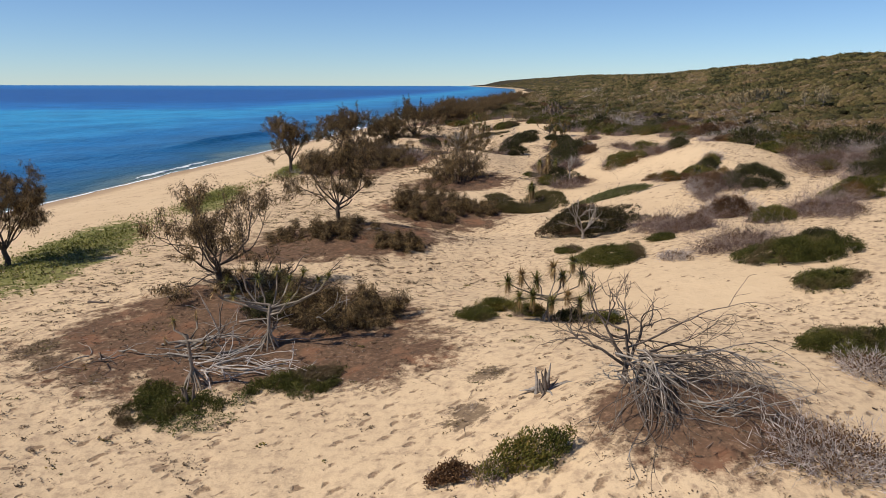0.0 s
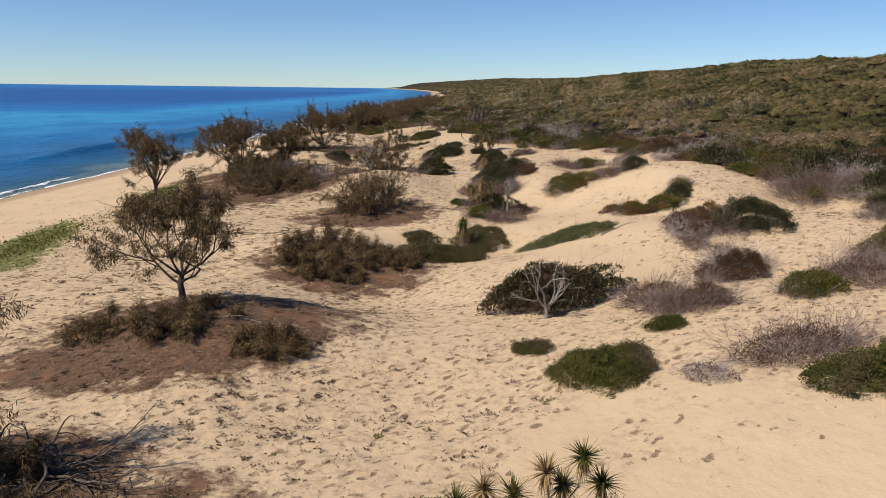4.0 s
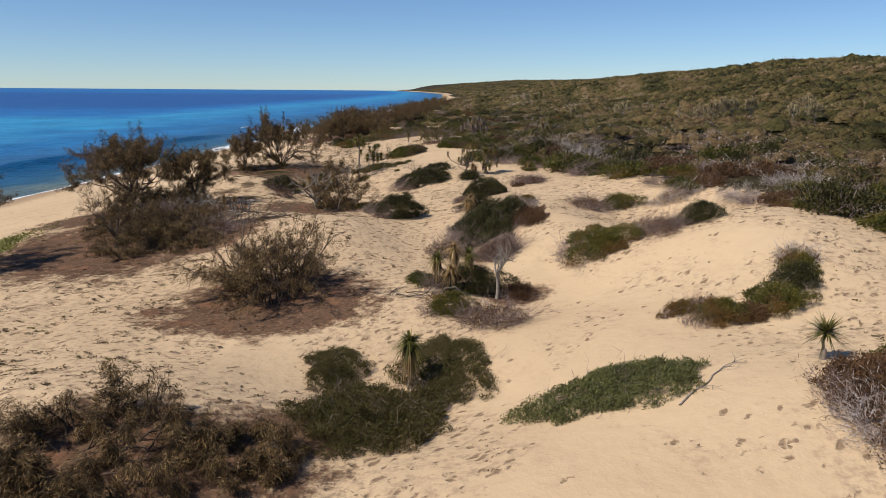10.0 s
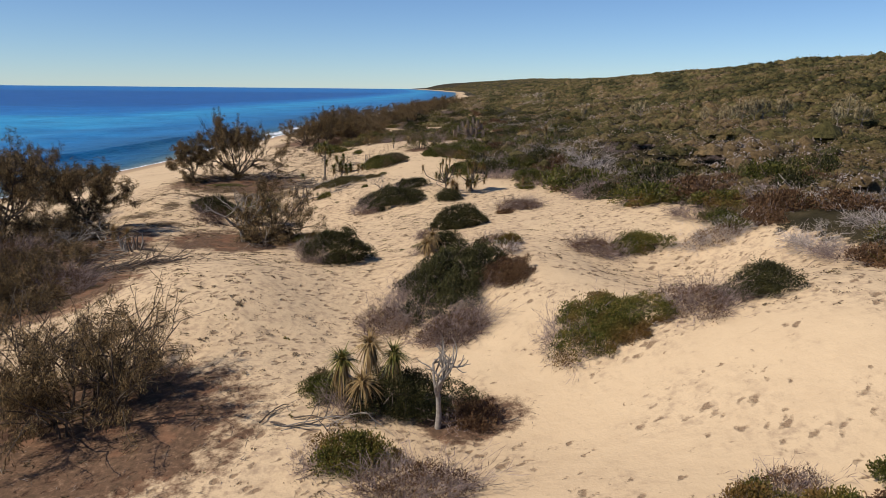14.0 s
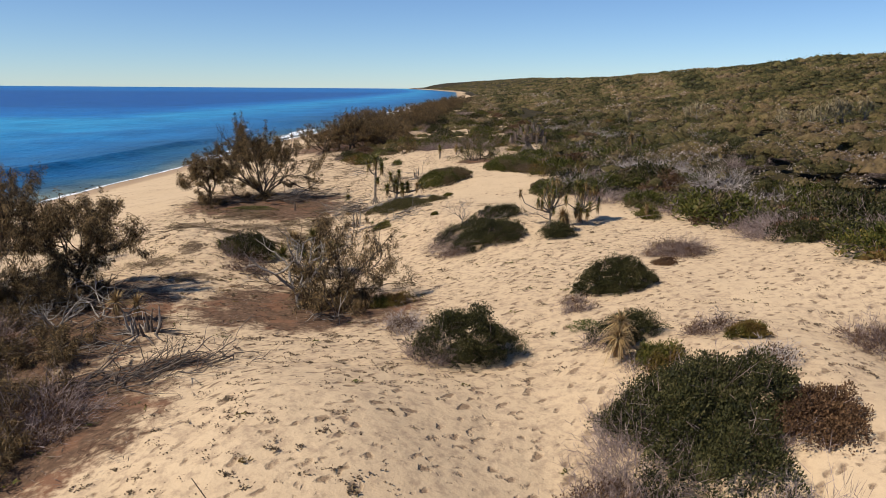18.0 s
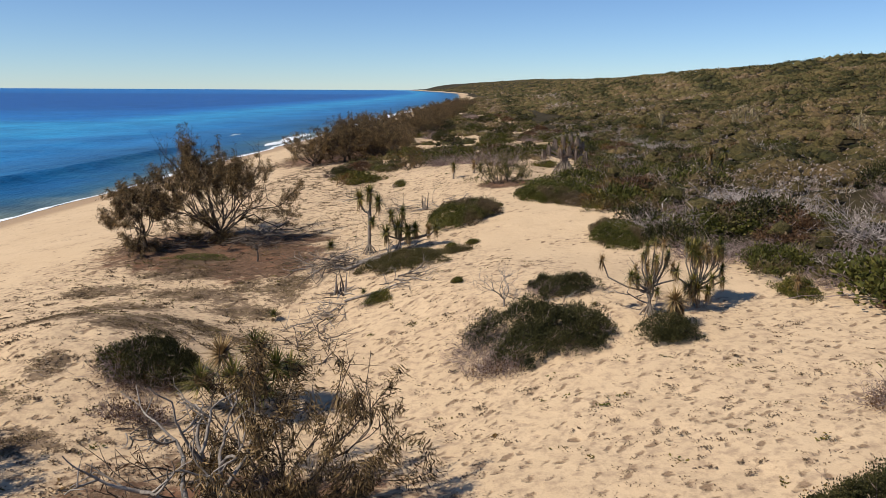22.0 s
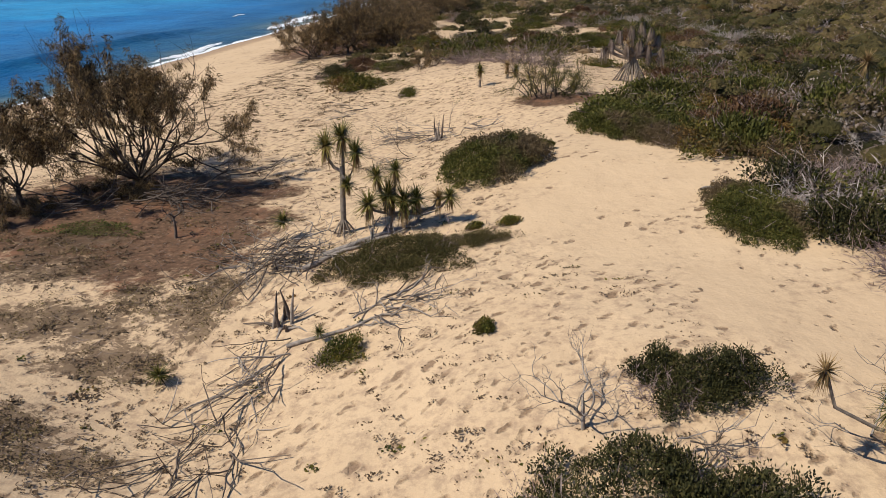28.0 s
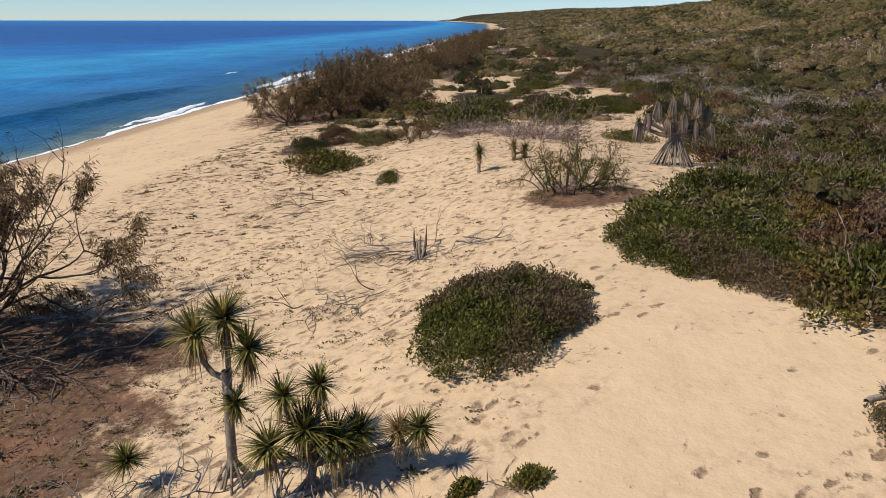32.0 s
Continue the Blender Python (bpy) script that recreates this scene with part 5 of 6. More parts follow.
stump(10.0, 127.2, 1.1, 9, "leaning brown stump on a sand slope", 0.3)
branch_pile(11.4, 127.0, 1.2, 0.9, 0.9, 7, "bare twisted branches beside a stump", toward=15, level=2)
branch_pile(7.6, 124.4, 1.9, 1.4, 0.2, 18, "grey twigs strewn down a sand slope", toward=-130, thick=0.02)
branch_pile(4.6, 137.0, 2.6, 2.0, 0.25, 18, "grey twigs strewn on a sand slope", toward=-150, thick=0.025)
branch_pile(-3.2, 121.6, 3.2, 1.4, 0.5, 20, "dark dead branches under a she-oak", M_DEADDARK, thick=0.03)
branch_pile(-8.6, 23.6, 2.2, 1.0, 0.25, 14, "grey fallen branches and roots on litter", toward=0, thick=0.045, level=2)
branch_pile(-6.8, 22.4, 2.8, 1.2, 0.25, 26, "silver-grey fallen limbs lying on red litter", M_SILVER, toward=5, thick=0.03)
branch_pile(-10.8, 23.0, 1.4, 0.8, 0.3, 10, "grey fallen branches on litter", thick=0.03)
branch_pile(-6.0, 26.6, 2.6, 1.4, 0.5, 18, "grey fallen branches under a she-oak", thick=0.035)
branch_pile(-5.2, 40.6, 2.4, 0.8, 0.3, 12, "grey fallen branches under a she-oak", toward=0, thick=0.035)
branch_pile(-10.6, 88.8, 3.0, 1.6, 0.4, 16, "grey fallen branches under a she-oak", thick=0.035)
branch_pile(-15.4, 75.2, 2.6, 1.0, 0.4, 14, "grey fallen branches at the edge of the beach", thick=0.035)
stump(-1.9, 87.2, 0.95, 15, "row of dark splintered stilt roots among dry sticks", 0.65)
screwpine(-2.9, 88.6, [(-0.4, 0, 0.8, 1.0), (0.3, 0.1, 0.7, 0.9)], "low olive screw pine above splintered roots", root_h=0.2, size=0.7, n_leaf=60, dry=0.4)
dead_tree(-4.9, 87.2, 1.9, 2.6, "low grey dead shrub with twisted bare limbs", None, (0, 0), 5, 3, name="dead_shrub")
branch_pile(-2.6, 85.5, 1.6, 0.7, 0.15, 16, "grey sticks strewn over brown litter", toward=-150, thick=0.022)
branch_pile(17.0, 82.7, 1.0, 0.6, 0.35, 12, "white twisted branches over a mat shrub", toward=20, thick=0.022, level=2)
stump(3.0, 18.2, 0.75, 9, "grey broken stilt roots standing in sand", 0.3)
stump(-7.3, 19.9, 0.7, 7, "small broken stump in the sand", 0.2)
log(16.4, 54.2, 2.8, 38, 0.035, "pale driftwood branch on clean sand")
log(-14.2, 29.3, 0.7, 10, 0.06, "short dark log on sand", M_DEADDARK)
log(19.0, 115.4, 1.6, 20, 0.06, "pale fallen trunk at the edge of scrub")
dead_tree(0.1, 117.3, 1.7, 2.0, "thin dead sapling with bare side branches", M_DEADDARK, (0.05, 0), 6, 2, name="dead_sapling", trunk=0.55, fat=0.02)

branch_pile(-7.6, 30.8, 3.0, 1.8, 0.6, 34, "broken dark limbs heaped in the shade of a she-oak", M_DEADDARK, thick=0.045, level=2)
log(-7.4, 29.0, 2.6, 8, 0.07, "pale weathered trunk lying on dark litter")
branch_pile(-1.2, 121.4, 3.0, 1.3, 0.7, 34, "dark dead branches spread low beside a she-oak", M_DEADDARK, toward=10, thick=0.035, level=2)
branch_pile(-5.6, 120.6, 2.4, 1.2, 0.6, 20, "dark dead branches spread low beside a she-oak", M_DEADDARK, toward=170, thick=0.035, level=2)
sheoak_shrub(-6.8, 91.4, 2.4, 2.0, 2.2, "dense dark she-oak growth below taller trees", 30, 8, 0.1)
sheoak_shrub(-9.6, 90.4, 2.2, 1.8, 2.0, "dense dark she-oak growth below taller trees", 22, 8, 0.1)
sheoak_shrub(-3.4, 122.4, 2.4, 1.2, 1.0, "low dry she-oak growth under a tree", 16, 6, 0.4)
sheoak_shrub(-6.6, 120.4, 1.8, 0.9, 0.9, "low dry she-oak growth under a tree", 10, 6, 0.4)
branch_pile(-2.0, 82.4, 2.6, 1.0, 0.3, 30, "dark sticks and fallen limbs on brown litter", M_DEADDARK, toward=25, thick=0.035, level=2)
branch_pile(0.2, 83.2, 2.0, 0.6, 0.2, 18, "dark sticks and fallen limbs on brown litter", M_DEADDARK, toward=28, thick=0.03, level=2)
branch_pile(-4.4, 89.6, 2.2, 1.4, 0.6, 24, "grey fallen limbs tangled over litter", thick=0.035, level=2)
sheoak_shrub(-4.2, 85.2, 2.0, 1.8, 1.3, "dry brown she-oak thicket over litter", 16, 6, 0.25)
branch_pile(4.5, 102.0, 1.1, 0.25, 0.1, 9, "broken brown sticks on smooth sand", M_DEADDARK, toward=55, thick=0.03)
branch_pile(4.0, 105.4, 1.2, 2.2, 0.2, 26, "weathered sticks strewn down a sand slope", M_DEADDARK, toward=-112, thick=0.022)
branch_pile(9.6, 128.2, 2.4, 0.9, 0.3, 26, "grey fallen branches trailing down a sand slope", toward=-150, thick=0.024, level=2)
ground_cover("creeper", -3.2, 118.2, 1.6, 0.7)
ground_cover("drymat", -4.6, 117.4, 1.8, 1.2)
ground_cover("drymat", 11.0, 113.9, 0.7, 0.3)
bush("olive", 11.6, 113.9, 0.28, 0.22, 0.16)
bush("olive", 10.5, 113.9, 0.22, 0.18, 0.13)

# ---- screw pines ----
screwpine(-7.6, 21.2, [(-0.5, 0.1, 2.2, 0.8), (0.2, 0.1, 2.4, 0.7), (0.5, -0.2, 1.6, 0.6), (-0.7, -0.2, 1.7, 0.6)], "nearly leafless screw pine on stilt roots", root_h=0.7, dry=0.9, n_leaf=22, size=0.36, trunk_r=0.06, roots=11, fork=0.75)
screwpine(-5.9, 24.2, [(-1.9, 0.3, 2.0), (-1.4, 0.2, 2.4), (-0.9, 0.4, 2.7), (-0.3, 0.2, 2.5), (0.3, 0.5, 2.7), (0.8, 0.2, 2.5), (1.3, 0.2, 2.7), (1.8, 0.3, 2.4), (2.2, 0.1, 2.6), (-1.1, -0.2, 2.0), (0.9, -0.4, 2.0)], "spreading screw pine with yellowing heads on stilt roots", root_h=0.7, dry=0.35, n_leaf=46, size=0.46, fork=0.6, trunk_r=0.06, skirts=False)
screwpine(4.3, 26.0, [(-1.5, 0.2, 1.5), (-1.0, 0.1, 1.8), (-0.4, 0.2, 1.6), (0.2, 0.1, 2.1), (0.6, 0.3, 1.7), (0.95, 0.2, 2.3), (1.3, 0.1, 1.8), (1.6, 0, 1.2), (-0.6, -0.3, 1.1), (0.1, -0.4, 0.9), (0.7, -0.3, 1.1), (-1.1, -0.2, 1.0), (1.2, -0.2, 0.8)], "clump of small screw pines with yellow-green heads", root_h=0.45, dry=0.3, n_leaf=64, size=0.56, fork=0.45, trunk_r=0.04)
screwpine(16.0, 27.4, [(0, 0, 0.5, 1.0)], "small screw pine seedling in a mat shrub", root_h=0, n_leaf=60, size=0.6, skirts=False)
screwpine(8.3, 60.3, [(0, 0, 1.75, 1.0)], "single screw pine with a shaggy brown skirt", root_h=0.3, size=0.95, n_leaf=130, fork=0.55, dry=0.0, shag=1.5, droop=0.65)
screwpine(10.6, 68.3, [(-0.5, 0, 1.6, 1.1), (0.3, 0.2, 2.0, 1.1), (1.0, 0.1, 1.7), (0.1, -0.5, 1.1)], "screw pine with drooping yellow heads", root_h=0.4, size=0.8, n_leaf=90, dry=0.4, shag=1.3, droop=0.6)
screwpine(20.2, 54.6, [(0, 0, 0.9, 1.1)], "low bushy screw pine on sand", root_h=0.2, size=0.8, n_leaf=100, fork=0.4, skirts=False)
screwpine(13.5, 82.1, [(-0.05, -0.5, 0.85, 1.1), (0.3, 0.4, 1.0, 1.1), (0.75, -0.6, 0.5, 0.7)], "low dry screw pine with straw-coloured drooping leaves", root_h=0.2, size=0.74, n_leaf=110, dry=0.6, droop=0.6)
bush("dark", 14.3, 83.3, 1.2, 0.7, 0.75)
bush("olive", 14.5, 81.0, 0.85, 0.7, 0.45)
rp = np.random.default_rng(57)


def many_heads(n, wide, deep, high, lean=0.0):
    """Heads spread through an open crown, thinner towards the top."""
    z = 0.5 + (high - 0.5) * rp.uniform(0, 1, n) ** 0.8
    a, q = rp.uniform(0, 2 * np.pi, n), np.sqrt(rp.uniform(0, 1, n)) * np.sin(np.pi * np.clip(0.2 + 0.65 * z / high, 0, 1))
    return [(float(wide * u * math.cos(v) + lean * w), float(deep * u * math.sin(v)), float(w), float(rp.uniform(0.75, 1.25))) for u, v, w in zip(q, a, z)]


screwpine(16.2, 101.4, many_heads(16, 0.9, 0.7, 2.8) + [(-1.7, 0.3, 2.0)], "tall thin screw pine with many small grey-green heads", root_h=0.5, size=0.42, n_leaf=46, dry=0.2, trunk_r=0.05, fork=0.4)
dead_tree(16.2, 101.5, 2.6, 2.2, "grey bare branches among screw pines", None, (0, 0), 4, 3, fat=0.012)
screwpine(16.6, 100.3, [(0, 0, 1.0, 1.0), (0.3, 0.2, 0.8, 0.8)], "short screw pine with a straw-coloured skirt", root_h=0.2, size=0.75, n_leaf=80, dry=1.0, fork=0.5, shag=1.3)
screwpine(18.2, 102.4, many_heads(24, 1.3, 0.8, 2.4, 0.15), "screw pine thicket with many small green heads", root_h=0.4, size=0.5, n_leaf=52, dry=0.12, trunk_r=0.05, fork=0.35)
screwpine(22.2, 102.4, [(0, 0, 0.7, 0.8), (0.5, 0.1, 0.5, 0.7)], "small dry screw pine on sand", root_h=0.2, size=0.6, n_leaf=50, dry=0.3)
screwpine(2.8, 98.2, [(-0.7, 0.5, 1.6), (0.3, 0.7, 1.7), (0.9, 0.1, 1.3), (-0.2, -0.3, 1.2), (0.6, -0.6, 0.9), (-1.2, -0.1, 1.0), (1.3, 0.6, 1.0)], "dense clump of screw pine with bright green straps", root_h=0.4, size=0.95, n_leaf=110, dry=0.15, skirts=False)
screwpine(6.3, 115.2, [(-0.45, 0.1, 3.0, 1.1), (0.05, 0.2, 3.25, 1.15), (0.5, -0.1, 2.8, 1.0), (0.2, -0.2, 1.8, 0.75)], "tall screw pine with two-toned spiky heads", root_h=0.6, size=0.72, n_leaf=100, dry=0.25, fork=0.72, trunk_r=0.09)
screwpine(7.8, 114.5, [(-0.35, 0, 1.95, 0.9), (0.25, 0.1, 2.1, 0.9), (0.0, -0.1, 1.35, 1.3), (-0.6, -0.2, 1.1, 1.1), (0.5, -0.1, 1.15, 1.3), (0.9, 0.0, 1.2, 1.1), (1.6, 0.1, 1.15, 0.9), (1.95, 0.0, 1.25, 0.9)], "leaning screw pine with shaggy dead leaves", root_h=0.4, size=0.68, n_leaf=90, dry=0.3, fork=0.35)
screwpine(4.3, 115.4, [(0, 0, 0.75, 1.0)], "young screw pine with a round spiky head", root_h=0, size=0.62, n_leaf=110, dry=0, skirts=False)
screwpine(2.2, 108.4, [(0, 0, 0.3, 1.0)], "spiky green screw pine seedling on sand", root_h=0, size=0.5, n_leaf=90, dry=0, skirts=False)
screwpine(6.1, 109.0, [(0, 0, 0.35, 0.8)], "spiky screw pine seedling beside fallen wood", root_h=0, size=0.45, n_leaf=60, dry=0, skirts=False)
screwpine(22.4, 137.0, [(-1.4, 0, 2.5), (-0.8, 0.4, 3.0), (-0.2, 0, 3.3), (0.5, 0.3, 3.5), (1.0, 0, 3.2), (1.5, 0.2, 2.7), (0.2, -0.4, 2.6), (-1.8, 0.1, 2.1), (0.8, -0.3, 2.2), (-0.5, -0.3, 2.3), (1.7, -0.1, 2.0)], "old screw pine on a thick cone of stilt roots", root_h=1.6, roots=40, size=0.6, n_leaf=40, dry=0.1, trunk_r=0.16, fork=0.5, shag=1.7)
screwpine(13.1, 137.4, [(0, 0, 1.1, 1.0)], "short screw pine with a brown skirt", root_h=0.2, size=0.75, n_leaf=80, dry=0.2)
screwpine(15.0, 139.0, [(0, 0, 0.8, 1.0), (0.6, 0.2, 0.6)], "low yellow-green screw pine", root_h=0.2, size=0.7, n_leaf=70, dry=0.2)
screwpine(29.6, 124.4, [(-0.6, 0, 2.4), (0.5, 0.2, 2.6), (0, -0.3, 2.0)], "screw pine with drooping pale heads in the scrub", root_h=0.5, size=0.8, n_leaf=80, dry=0.6)
grove = screwpine(66.0, 154.0, [(-1.4, 0, 2.6), (-0.6, 0.3, 3.3), (0.2, 0, 3.5), (0.9, 0.3, 3.1), (1.6, 0, 2.6)], "pale screw pine with drooping straw heads in the scrub", root_h=0.8, size=1.1, n_leaf=60, dry=0.9, droop=0.5)
for ob in grove.children_recursive:
    if ob.data.materials[0] == M_PANDDRY:
        ob.data.materials[0] = M_PANDPALE
for gx, gy, turn, k in ((69, 156, 40, 1.1), (63, 152, 130, 0.9), (72, 159, 200, 1.0), (76, 160, 20, 1.0), (60, 154, 260, 0.9), (70, 137, 80, 1.0), (74, 138, 10, 0.9), (58, 175, 150, 1.1), (80, 150, 300, 1.0), (52, 190, 60, 0.9)):
    copy_thing(grove, Matrix.Translation((gx, gy, float(gz(gx, gy)) + 0.1)) @ Matrix.Rotation(radians(turn), 4, "Z") @ Matrix.Scale(k * 0.95, 4))


# ---- scrub behind the dunes ----
SCRUB_KINDS = [("dark", 1.2, 1.0, 0.9), ("mat", 1.4, 1.1, 0.6), ("olive", 1.2, 1.0, 0.75), ("brown", 1.0, 0.9, 0.65), ("dark", 0.9, 0.8, 0.75), ("olive", 1.4, 1.0, 0.7)]


def scrub_shrub(kind, rx, ry, h):
    """A shrub of the closed scrub, to be copied."""
    r = np.random.default_rng(int(rx * 100 + ry * 7))
    p = r.uniform(0, 6.28, 5)
    ob_mat, size, dens, clump, rough, label, name, cat = KINDS[kind]
    ob = tagged(new(name), label.replace("on the sand", "in closed scrub"), cat, "scrub behind the dunes")
    part("foliage", dome_leaves(r, p, rx, ry, h, rough + 0.12, 0.1, 40, 0.3, 0.3), ob_mat, ob)
    part("inner_foliage", dome(p, rx, ry, h * 0.85, rough + 0.1, 0.55), ob_mat, ob, "shaded inner leaves")
    part("stem_tangle", twigs(r, 50, rx, ry, h * 1.1, 0.025, 1.1), M_MAUVE, ob, "thin grey stems")
    return ob


def scrub_bare(seed, material):
    ob = tagged(new("bare_shrub"), "leafless silver-grey shrub in closed scrub", "shrub", "scrub behind the dunes")
    part("twig_tangle", twigs(np.random.default_rng(seed), 420, 1.6, 1.4, 0.9, 0.034, 1.5), material, ob)
    return ob


def scrub_dead(seed):
    """A dead shrub of standing silver limbs."""
    r = np.random.default_rng(seed)
    ob = tagged(new("dead_shrub"), "standing silver dead shrub with forked bare limbs in scrub", "dead shrub", "scrub behind the dunes")
    for k in range(6):
        a = 2 * np.pi * (k + r.uniform(-0.4, 0.4)) / 6
        limbs, tips = [], []
        grow(r, (0.3 * math.cos(a), 0.3 * math.sin(a), -0.1), unit(np.array([math.cos(a), math.sin(a), r.uniform(0.5, 1.2)])), 0.52, 0.034, 4, limbs, tips, 0.36, 0.05, (2, 3), 0.6, 0.76)
        part("limb", join(limbs), M_SILVER, ob)
    return ob


PROTO = [scrub_shrub(*k) for k in SCRUB_KINDS] + [scrub_bare(77, M_GREY), scrub_bare(78, M_MAUVE), scrub_dead(79), scrub_dead(80)]
rs = np.random.default_rng(3)
spots, tries = [], 0
GREY = [(35, 126, 9, 7), (58, 140, 12, 7), (83, 153, 14, 7), (46, 158, 8, 6), (31, 117, 8, 6), (40, 124, 11, 8), (45, 110, 10, 8), (30, 106, 6, 4)]
while len(spots) < 640 and tries < 24000:
    tries += 1
    px, py = rs.uniform(14, 85), rs.uniform(40, 205)
    e = float(edge(py))
    if (px - 22.4) ** 2 + (py - 136) ** 2 < 14 or px < e + 0.5 or px > e + 24 or rs.uniform() < (px - e) / 25:
        continue
    if all((px - a) ** 2 + (py - b) ** 2 > 1.15 for a, b in spots):
        spots.append((px, py))
for n, (px, py) in enumerate(spots):
    grey = vnoise(px / 11, py / 11, 15) > 0.8 or any(float(ellipse(np.array(px), np.array(py), *gp)) > 0.4 for gp in GREY)
    pk = int(rs.choice([6, 6, 7, 8, 8, 9, 9])) if grey and rs.uniform() < 0.85 else int(rs.choice([0, 1, 1, 2, 2, 3, 3, 3, 4, 5, 6, 7, 7, 7]))
    k = rs.uniform(0.85, 1.5) if pk < 6 else rs.uniform(0.7, 1.1)
    m = Matrix.Translation((px, py, float(gz(px, py)) - 0.1)) @ Matrix.Rotation(rs.uniform(0, 6.28), 4, "Z") @ Matrix.Diagonal((k, k * rs.uniform(0.8, 1.2), k * rs.uniform(0.7, 1.2), 1))
    if n < len(PROTO):
        PROTO[n].matrix_basis = m
    else:
        copy_thing(PROTO[pk], m)

# single shrubs among the sand blows further along the coast
far_spots, tries = [], 0
while len(far_spots) < 70 and tries < 4000:
    tries += 1
    py = rs.uniform(143, 330)
    px = float(rs.uniform(9, 35) - 30 + 0.157 * py)
    if px < float(edge(py)) + 6 and all((px - a) ** 2 + (py - b) ** 2 > 20 for a, b in far_spots):
        far_spots.append((px, py))
for px, py in far_spots:
    k = rs.uniform(0.9, 1.9)
    copy_thing(PROTO[int(rs.choice([0, 1, 1, 2, 3, 4, 5, 7]))], Matrix.Translation((px, py, float(gz(px, py)) - 0.1)) @ Matrix.Rotation(rs.uniform(0, 6.28), 4, "Z") @ Matrix.Diagonal((k, k * rs.uniform(0.7, 1.1), k * rs.uniform(0.7, 1.1), 1)))

# she-oak thicket along the coast
wood = sheoak(-1.5, 172.0, 4.6, 8.0, "dark she-oak in a coastal thicket", limbs_n=9, per_tip=7, level=3, needle=0.55, trunk=0.12)
wood_b = sheoak(3.0, 178.0, 5.2, 8.0, "dark she-oak in a coastal thicket", limbs_n=9, per_tip=7, level=3, needle=0.55, trunk=0.14)
rw = np.random.default_rng(19)
for k in range(64):
    py = 174 + 330 * (k / 64) ** 1.7
    s = rw.uniform(1, 11) if py < 230 else rw.uniform(0, 13)
    px = s - 30 + 0.157 * py
    f = rw.uniform(0.6, 1.1)
    copy_thing(wood if k % 2 else wood_b, Matrix.Translation((px, py, float(gz(px, py)) - 0.1)) @ Matrix.Rotation(rw.uniform(0, 6.28), 4, "Z") @ Matrix.Scale(f, 4))


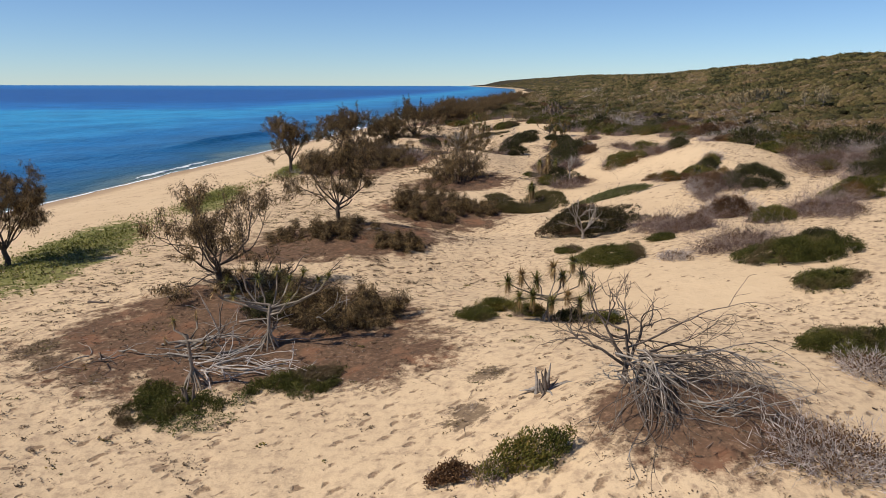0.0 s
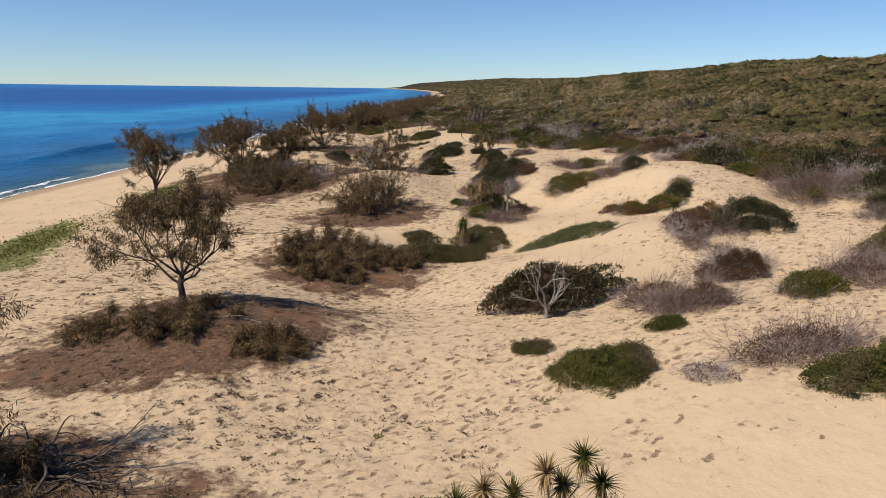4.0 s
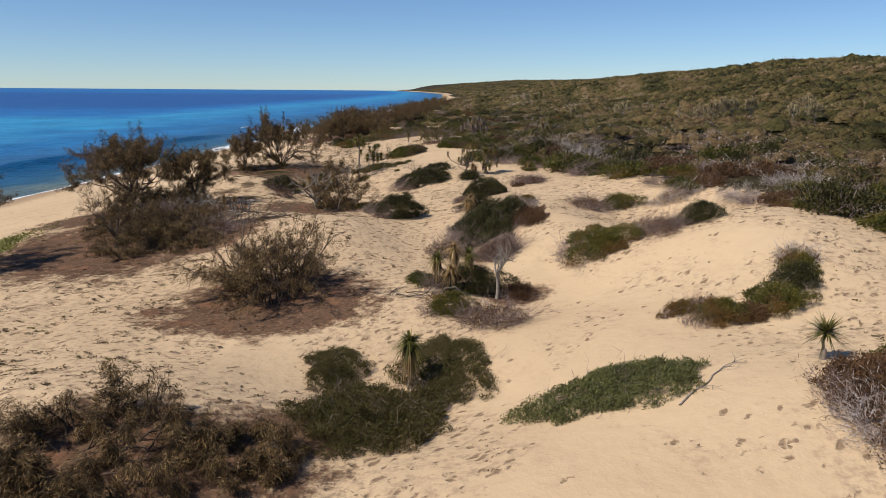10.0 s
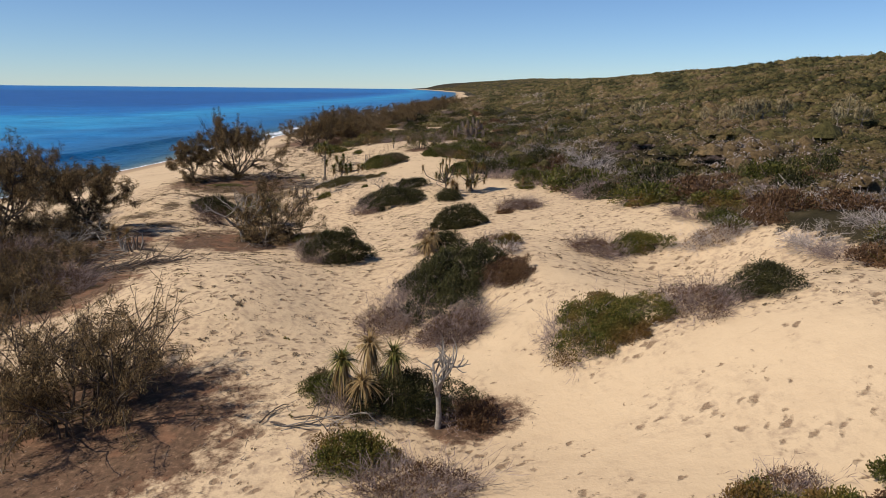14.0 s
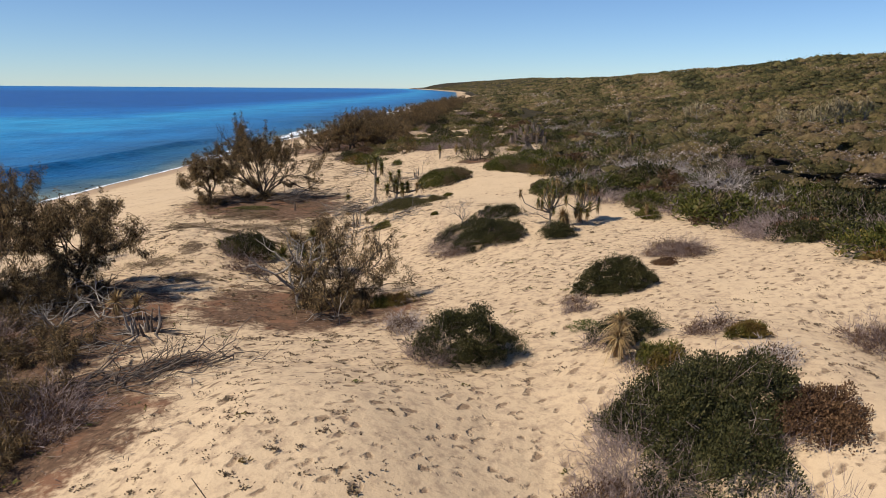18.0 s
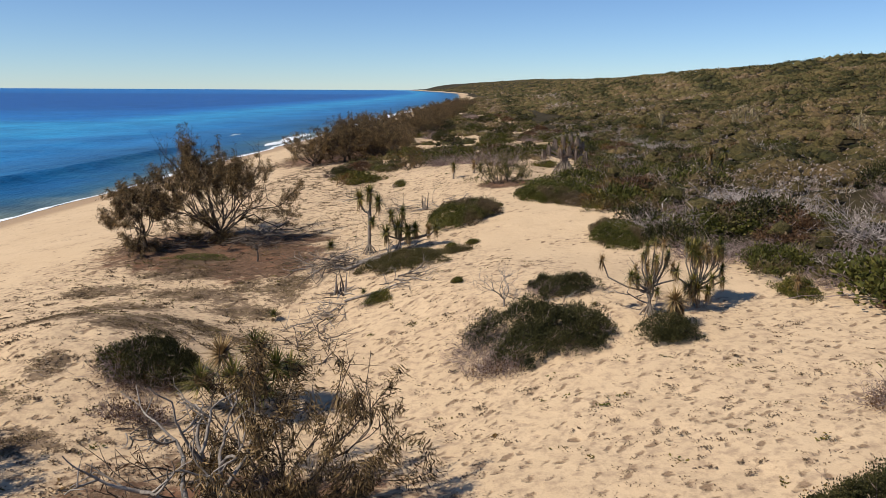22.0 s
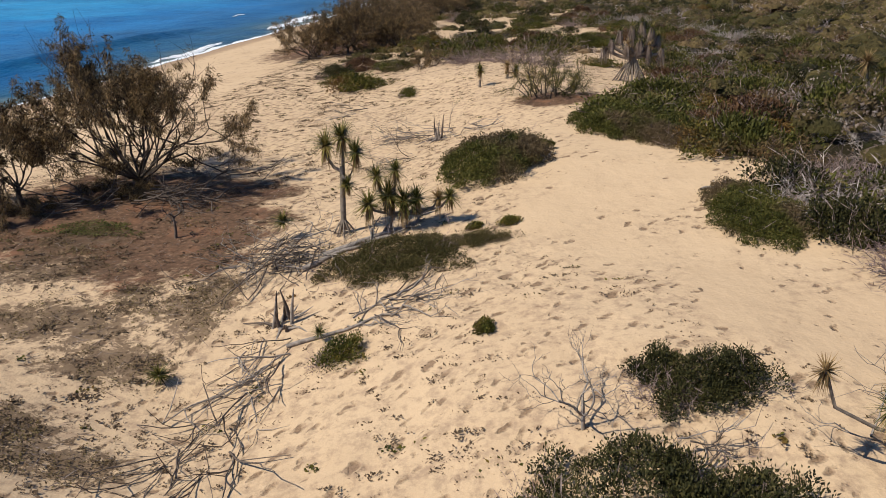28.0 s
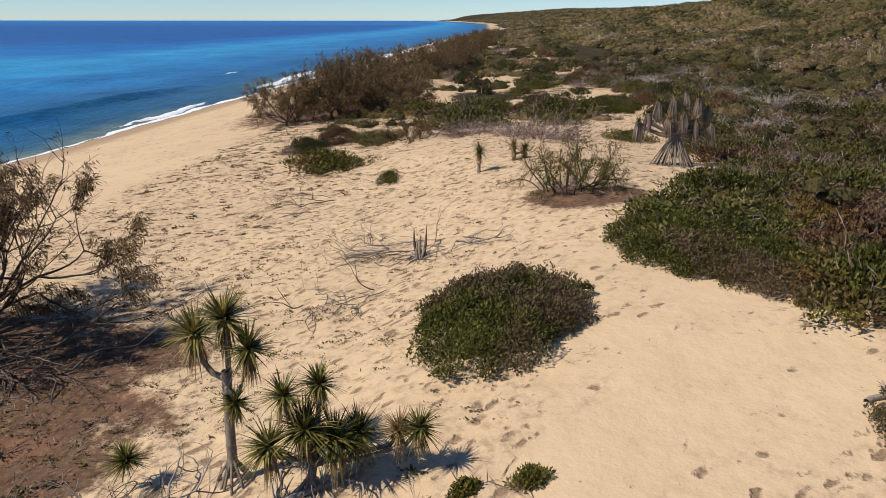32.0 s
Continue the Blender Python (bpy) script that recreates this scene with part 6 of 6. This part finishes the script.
def far_scrub(name, label, n, wrange, yrange, leaf, per, radius, seed, gap=0.0):
    """Closed scrub too far off to count: small, ragged, leafy bushes joined into one."""
    r = np.random.default_rng(seed)
    y = yrange[0] + (yrange[1] - yrange[0]) * r.uniform(0, 1, n) ** 1.5
    w = wrange[0] + (wrange[1] - wrange[0]) * r.uniform(0, 1, n) ** 1.2
    x = shore(y) + w
    ok = (vnoise(x / 8, y / 8, 12) > gap) & ((x > edge(y) + (4.0 if per > 30 else 14)) if gap == 0 else (y > 150)) & ((x < 0.82 * y + 14) | (r.uniform(0, 1, n) < 0.3))
    x, y = x[ok], y[ok]
    n = len(x)
    wide = np.clip(y / 300, 1, 2.2)
    cr = radius * r.uniform(0.5, 1.3, n) * np.where(r.uniform(0, 1, n) < 0.12, 1.45, 1.0) * np.clip(y / 280, 0.9, 1.45)
    k = np.repeat(np.arange(n), per)
    m = len(k)
    d = rand_dirs(r, m, -0.05)
    billow = vnoise(x / (5.5 * wide), y / (5.5 * wide), 16)      # wind-clipped waves of growth
    P0 = gz(x, y) - 0.15 + (1.5 * billow ** 2 if gap == 0 else 0) + 0.4 * r.uniform(0, 1, n)
    ax, ay, az = r.uniform(0.8, 1.5, n), r.uniform(0.8, 1.2, n), r.uniform(0.55, 1.0, n)
    P = np.stack([x[k], y[k], P0[k]], 1) + d * cr[k][:, None] * np.stack([ax, ay, az], 1)[k] * r.uniform(0.75, 1.25, m)[:, None]
    D = unit(np.cross(d, rand_dirs(r, m)) + rand_dirs(r, m) * 0.5)
    N = unit(d + rand_dirs(r, m) * 0.6)
    size = leaf * np.clip(y[k] / 220, 0.7, 2.4) * r.uniform(0.6, 1.5, m)
    # the solid, leafy body of every bush
    nu, levels = 6, (-0.2, 0.55, 1.56)
    ring = np.arange(nu) * 2 * np.pi / nu
    rows = []
    for e in levels:
        wob = (0.55 + 0.6 * r.uniform(0, 1, (n, nu))) * (0.72 if per > 30 else 0.9)
        rr = cr[:, None] * (math.cos(e) + (0.05 if e > 1.5 else 0)) * wob
        rows.append(np.stack([x[:, None] + ax[:, None] * rr * np.cos(ring), y[:, None] + ay[:, None] * rr * np.sin(ring), P0[:, None] + cr[:, None] * az[:, None] * 0.85 * math.sin(e) * (0.4 + 0.6 * wob)], -1))
    body = np.stack(rows, 1).reshape(-1, 3)
    nb = nu * len(levels)
    q = np.array([[nu * b + a, nu * b + (a + 1) % nu, nu * b + nu + (a + 1) % nu, nu * b + nu + a] for b in range(len(levels) - 1) for a in range(nu)])
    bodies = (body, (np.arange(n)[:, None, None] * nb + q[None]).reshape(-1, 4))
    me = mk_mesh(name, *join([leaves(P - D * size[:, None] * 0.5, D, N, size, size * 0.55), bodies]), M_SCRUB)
    grey = np.clip((vnoise(x / (13 * wide), y / (6 * wide), 17) - 0.62) * 5, 0, 1) * np.clip((125 - (x - shore(y))) / 30, 0, 1)
    for p in GREY:
        grey = np.maximum(grey, ellipse(x, y, *p))
    grey = grey * (r.uniform(0, 1, n) < 0.62)
    own = np.clip(0.03 + 0.5 * vnoise(x / (5 * wide), y / (4 * wide), 20) + 0.22 * vnoise(x / 19, y / 12, 24) + 0.42 * (r.uniform(0, 1, n) - 0.42) - 0.08 * np.clip((y - 250) / 100, 0, 1), 0, 1)
    tone = own * (1 - grey) + (0.8 + 0.3 * r.uniform(0, 1, n)) * grey
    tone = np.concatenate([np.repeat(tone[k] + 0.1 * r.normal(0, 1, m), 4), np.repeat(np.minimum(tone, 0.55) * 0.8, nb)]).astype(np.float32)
    me.attributes.new("tone", "FLOAT", "POINT").data.foreach_set("value", tone)
    tagged(new(name, me), label, "scrub", kind="stuff")


far_scrub("near_scrub", "dense olive, brown and grey scrub behind the dunes", 6500, (44, 108), (30, 240), 0.22, 44, 0.75, 4)
far_scrub("hill_scrub", "dense olive and brown coastal scrub over the hillside", 24000, (60, 260), (40, 330), 0.34, 13, 1.08, 5)
far_scrub("hill_scrub", "dense olive and brown coastal scrub over the far hill", 17000, (36, 420), (300, 1200), 0.45, 5, 1.15, 6)
far_scrub("hill_scrub", "distant scrub along the coast", 8000, (12, 600), (900, 3800), 0.8, 3, 1.9, 7)
far_scrub("coast_scrub", "patchy scrub among sand blows along the coast", 2600, (28, 62), (200, 900), 0.36, 16, 0.9, 8, 0.42)
far_scrub("coast_scrub", "low patchy scrub among sand blows", 420, (32, 60), (160, 260), 0.24, 34, 0.75, 9, 0.5)


# ---- small growth on the sand ----
def tufts(name, label, n, seed, yr, size, blades, material, inland=(-99, 99)):
    r = np.random.default_rng(seed)
    x, y = r.uniform(-24, 34, n * 4), r.uniform(*yr, n * 4)
    l, g, t, sc, wet = masks(x, y)
    ok = (r.uniform(0, 1, len(x)) < t * 1.3 - 0.12) & (sc < 0.6) & (vnoise(x / 2.2, y / 2.2, seed) > 0.38) & (s_of(x, y) > inland[0]) & (s_of(x, y) < inland[1])
    x, y = x[ok][:n], y[ok][:n]
    k = np.repeat(np.arange(len(x)), blades)
    m = len(k)
    a = r.uniform(0, 2 * np.pi, m)
    D = np.stack([np.cos(a), np.sin(a), r.uniform(0.0, 0.7, m)], 1)
    big = (0.4 + 1.5 * r.uniform(0, 1, len(x)) ** 2)[k]
    u, v = r.normal(0, size * 2.0, m) * big, r.normal(0, size * 0.75, m) * big
    turn = r.normal(-0.25, 0.5, len(x))[k]
    px, py = x[k] + u * np.cos(turn) - v * np.sin(turn), y[k] + u * np.sin(turn) + v * np.cos(turn)
    P = np.stack([px, py, gz(px, py) - 0.015], 1)
    L = size * r.uniform(0.6, 1.4, m)
    me = mk_mesh(name, *leaves(P, D, unit(rand_dirs(r, m, 0.0) + np.array([0, 0, 0.8])), L, L * 0.5), material)
    tagged(new(name, me), label, "dry grass", kind="stuff")


tufts("dry_tufts", "scattered dry brown tufts and runners on the sand", 15000, 23, (8, 178), 0.065, 17, M_TUFT)
tufts("dry_tussocks", "small dark dry tussocks on the seaward dune slope", 1500, 31, (100, 178), 0.1, 34, M_TUFT, (0, 15))
tufts("dry_tussocks", "small dark dry tussocks among footprints on the sand", 1300, 33, (30, 100), 0.085, 30, M_TUFT, (9, 25))
tufts("green_tufts", "scattered small green seedlings on the sand", 700, 29, (8, 170), 0.09, 22, M_OLIVE)


def creeper_leaves():
    """Bright creeping plants at the foot of the foredune."""
    r = np.random.default_rng(37)
    P = []
    for x, y, rx, ry, turn in GREENS:
        n = int(rx * ry * 130)
        px, py = x + r.normal(0, rx * 0.5, n), y + r.normal(0, ry * 0.5, n)
        P.append(np.stack([px, py, gz(px, py) + 0.03], 1))
    P = np.concatenate(P)
    n = len(P)
    me = mk_mesh("beach_creeper", *leaves(P, rand_dirs(r, n, -0.1), unit(rand_dirs(r, n) + np.array([0, 0, 1.5])), r.uniform(0.08, 0.2, n), r.uniform(0.06, 0.13, n)), M_BEACH)
    tagged(new("beach_creeper", me), "bright green beach creeper along the foot of the dune", "creeper", kind="stuff")


for gx, gy, rx, ry in COVER_A + COVER_B:
    ground_cover("drymat", gx, gy, rx, ry)

creeper_leaves()


def litter_sticks():
    """Fallen sticks and bark over the litter beds."""
    r = np.random.default_rng(43)
    P, D, L = [], [], []
    for x, y, rx, ry, turn in LITTER:
        n = int(rx * ry * 44)
        a, q = r.uniform(0, 2 * np.pi, n), np.sqrt(r.uniform(0, 1, n)) * 1.1
        px, py = x + rx * q * np.cos(a), y + ry * q * np.sin(a)
        P.append(np.stack([px, py, gz(px, py) + r.uniform(0, 0.03, n)], 1))
        b = r.uniform(0, 2 * np.pi, n)
        D.append(np.stack([np.cos(b), np.sin(b), r.normal(0, 0.08, n)], 1))
        L.append(r.uniform(0.06, 0.6, n) ** 1.6)
    P, D, L = np.concatenate(P), np.concatenate(D), np.concatenate(L)
    me = mk_mesh("litter_sticks", *leaves(P, D, np.tile([[0.1, 0.1, 1.0]], (len(P), 1)), L, 0.012 + L * 0.03), M_STICK)
    tagged(new("litter_sticks", me), "fallen sticks and bark strewn over brown litter", "twigs", kind="stuff")


litter_sticks()
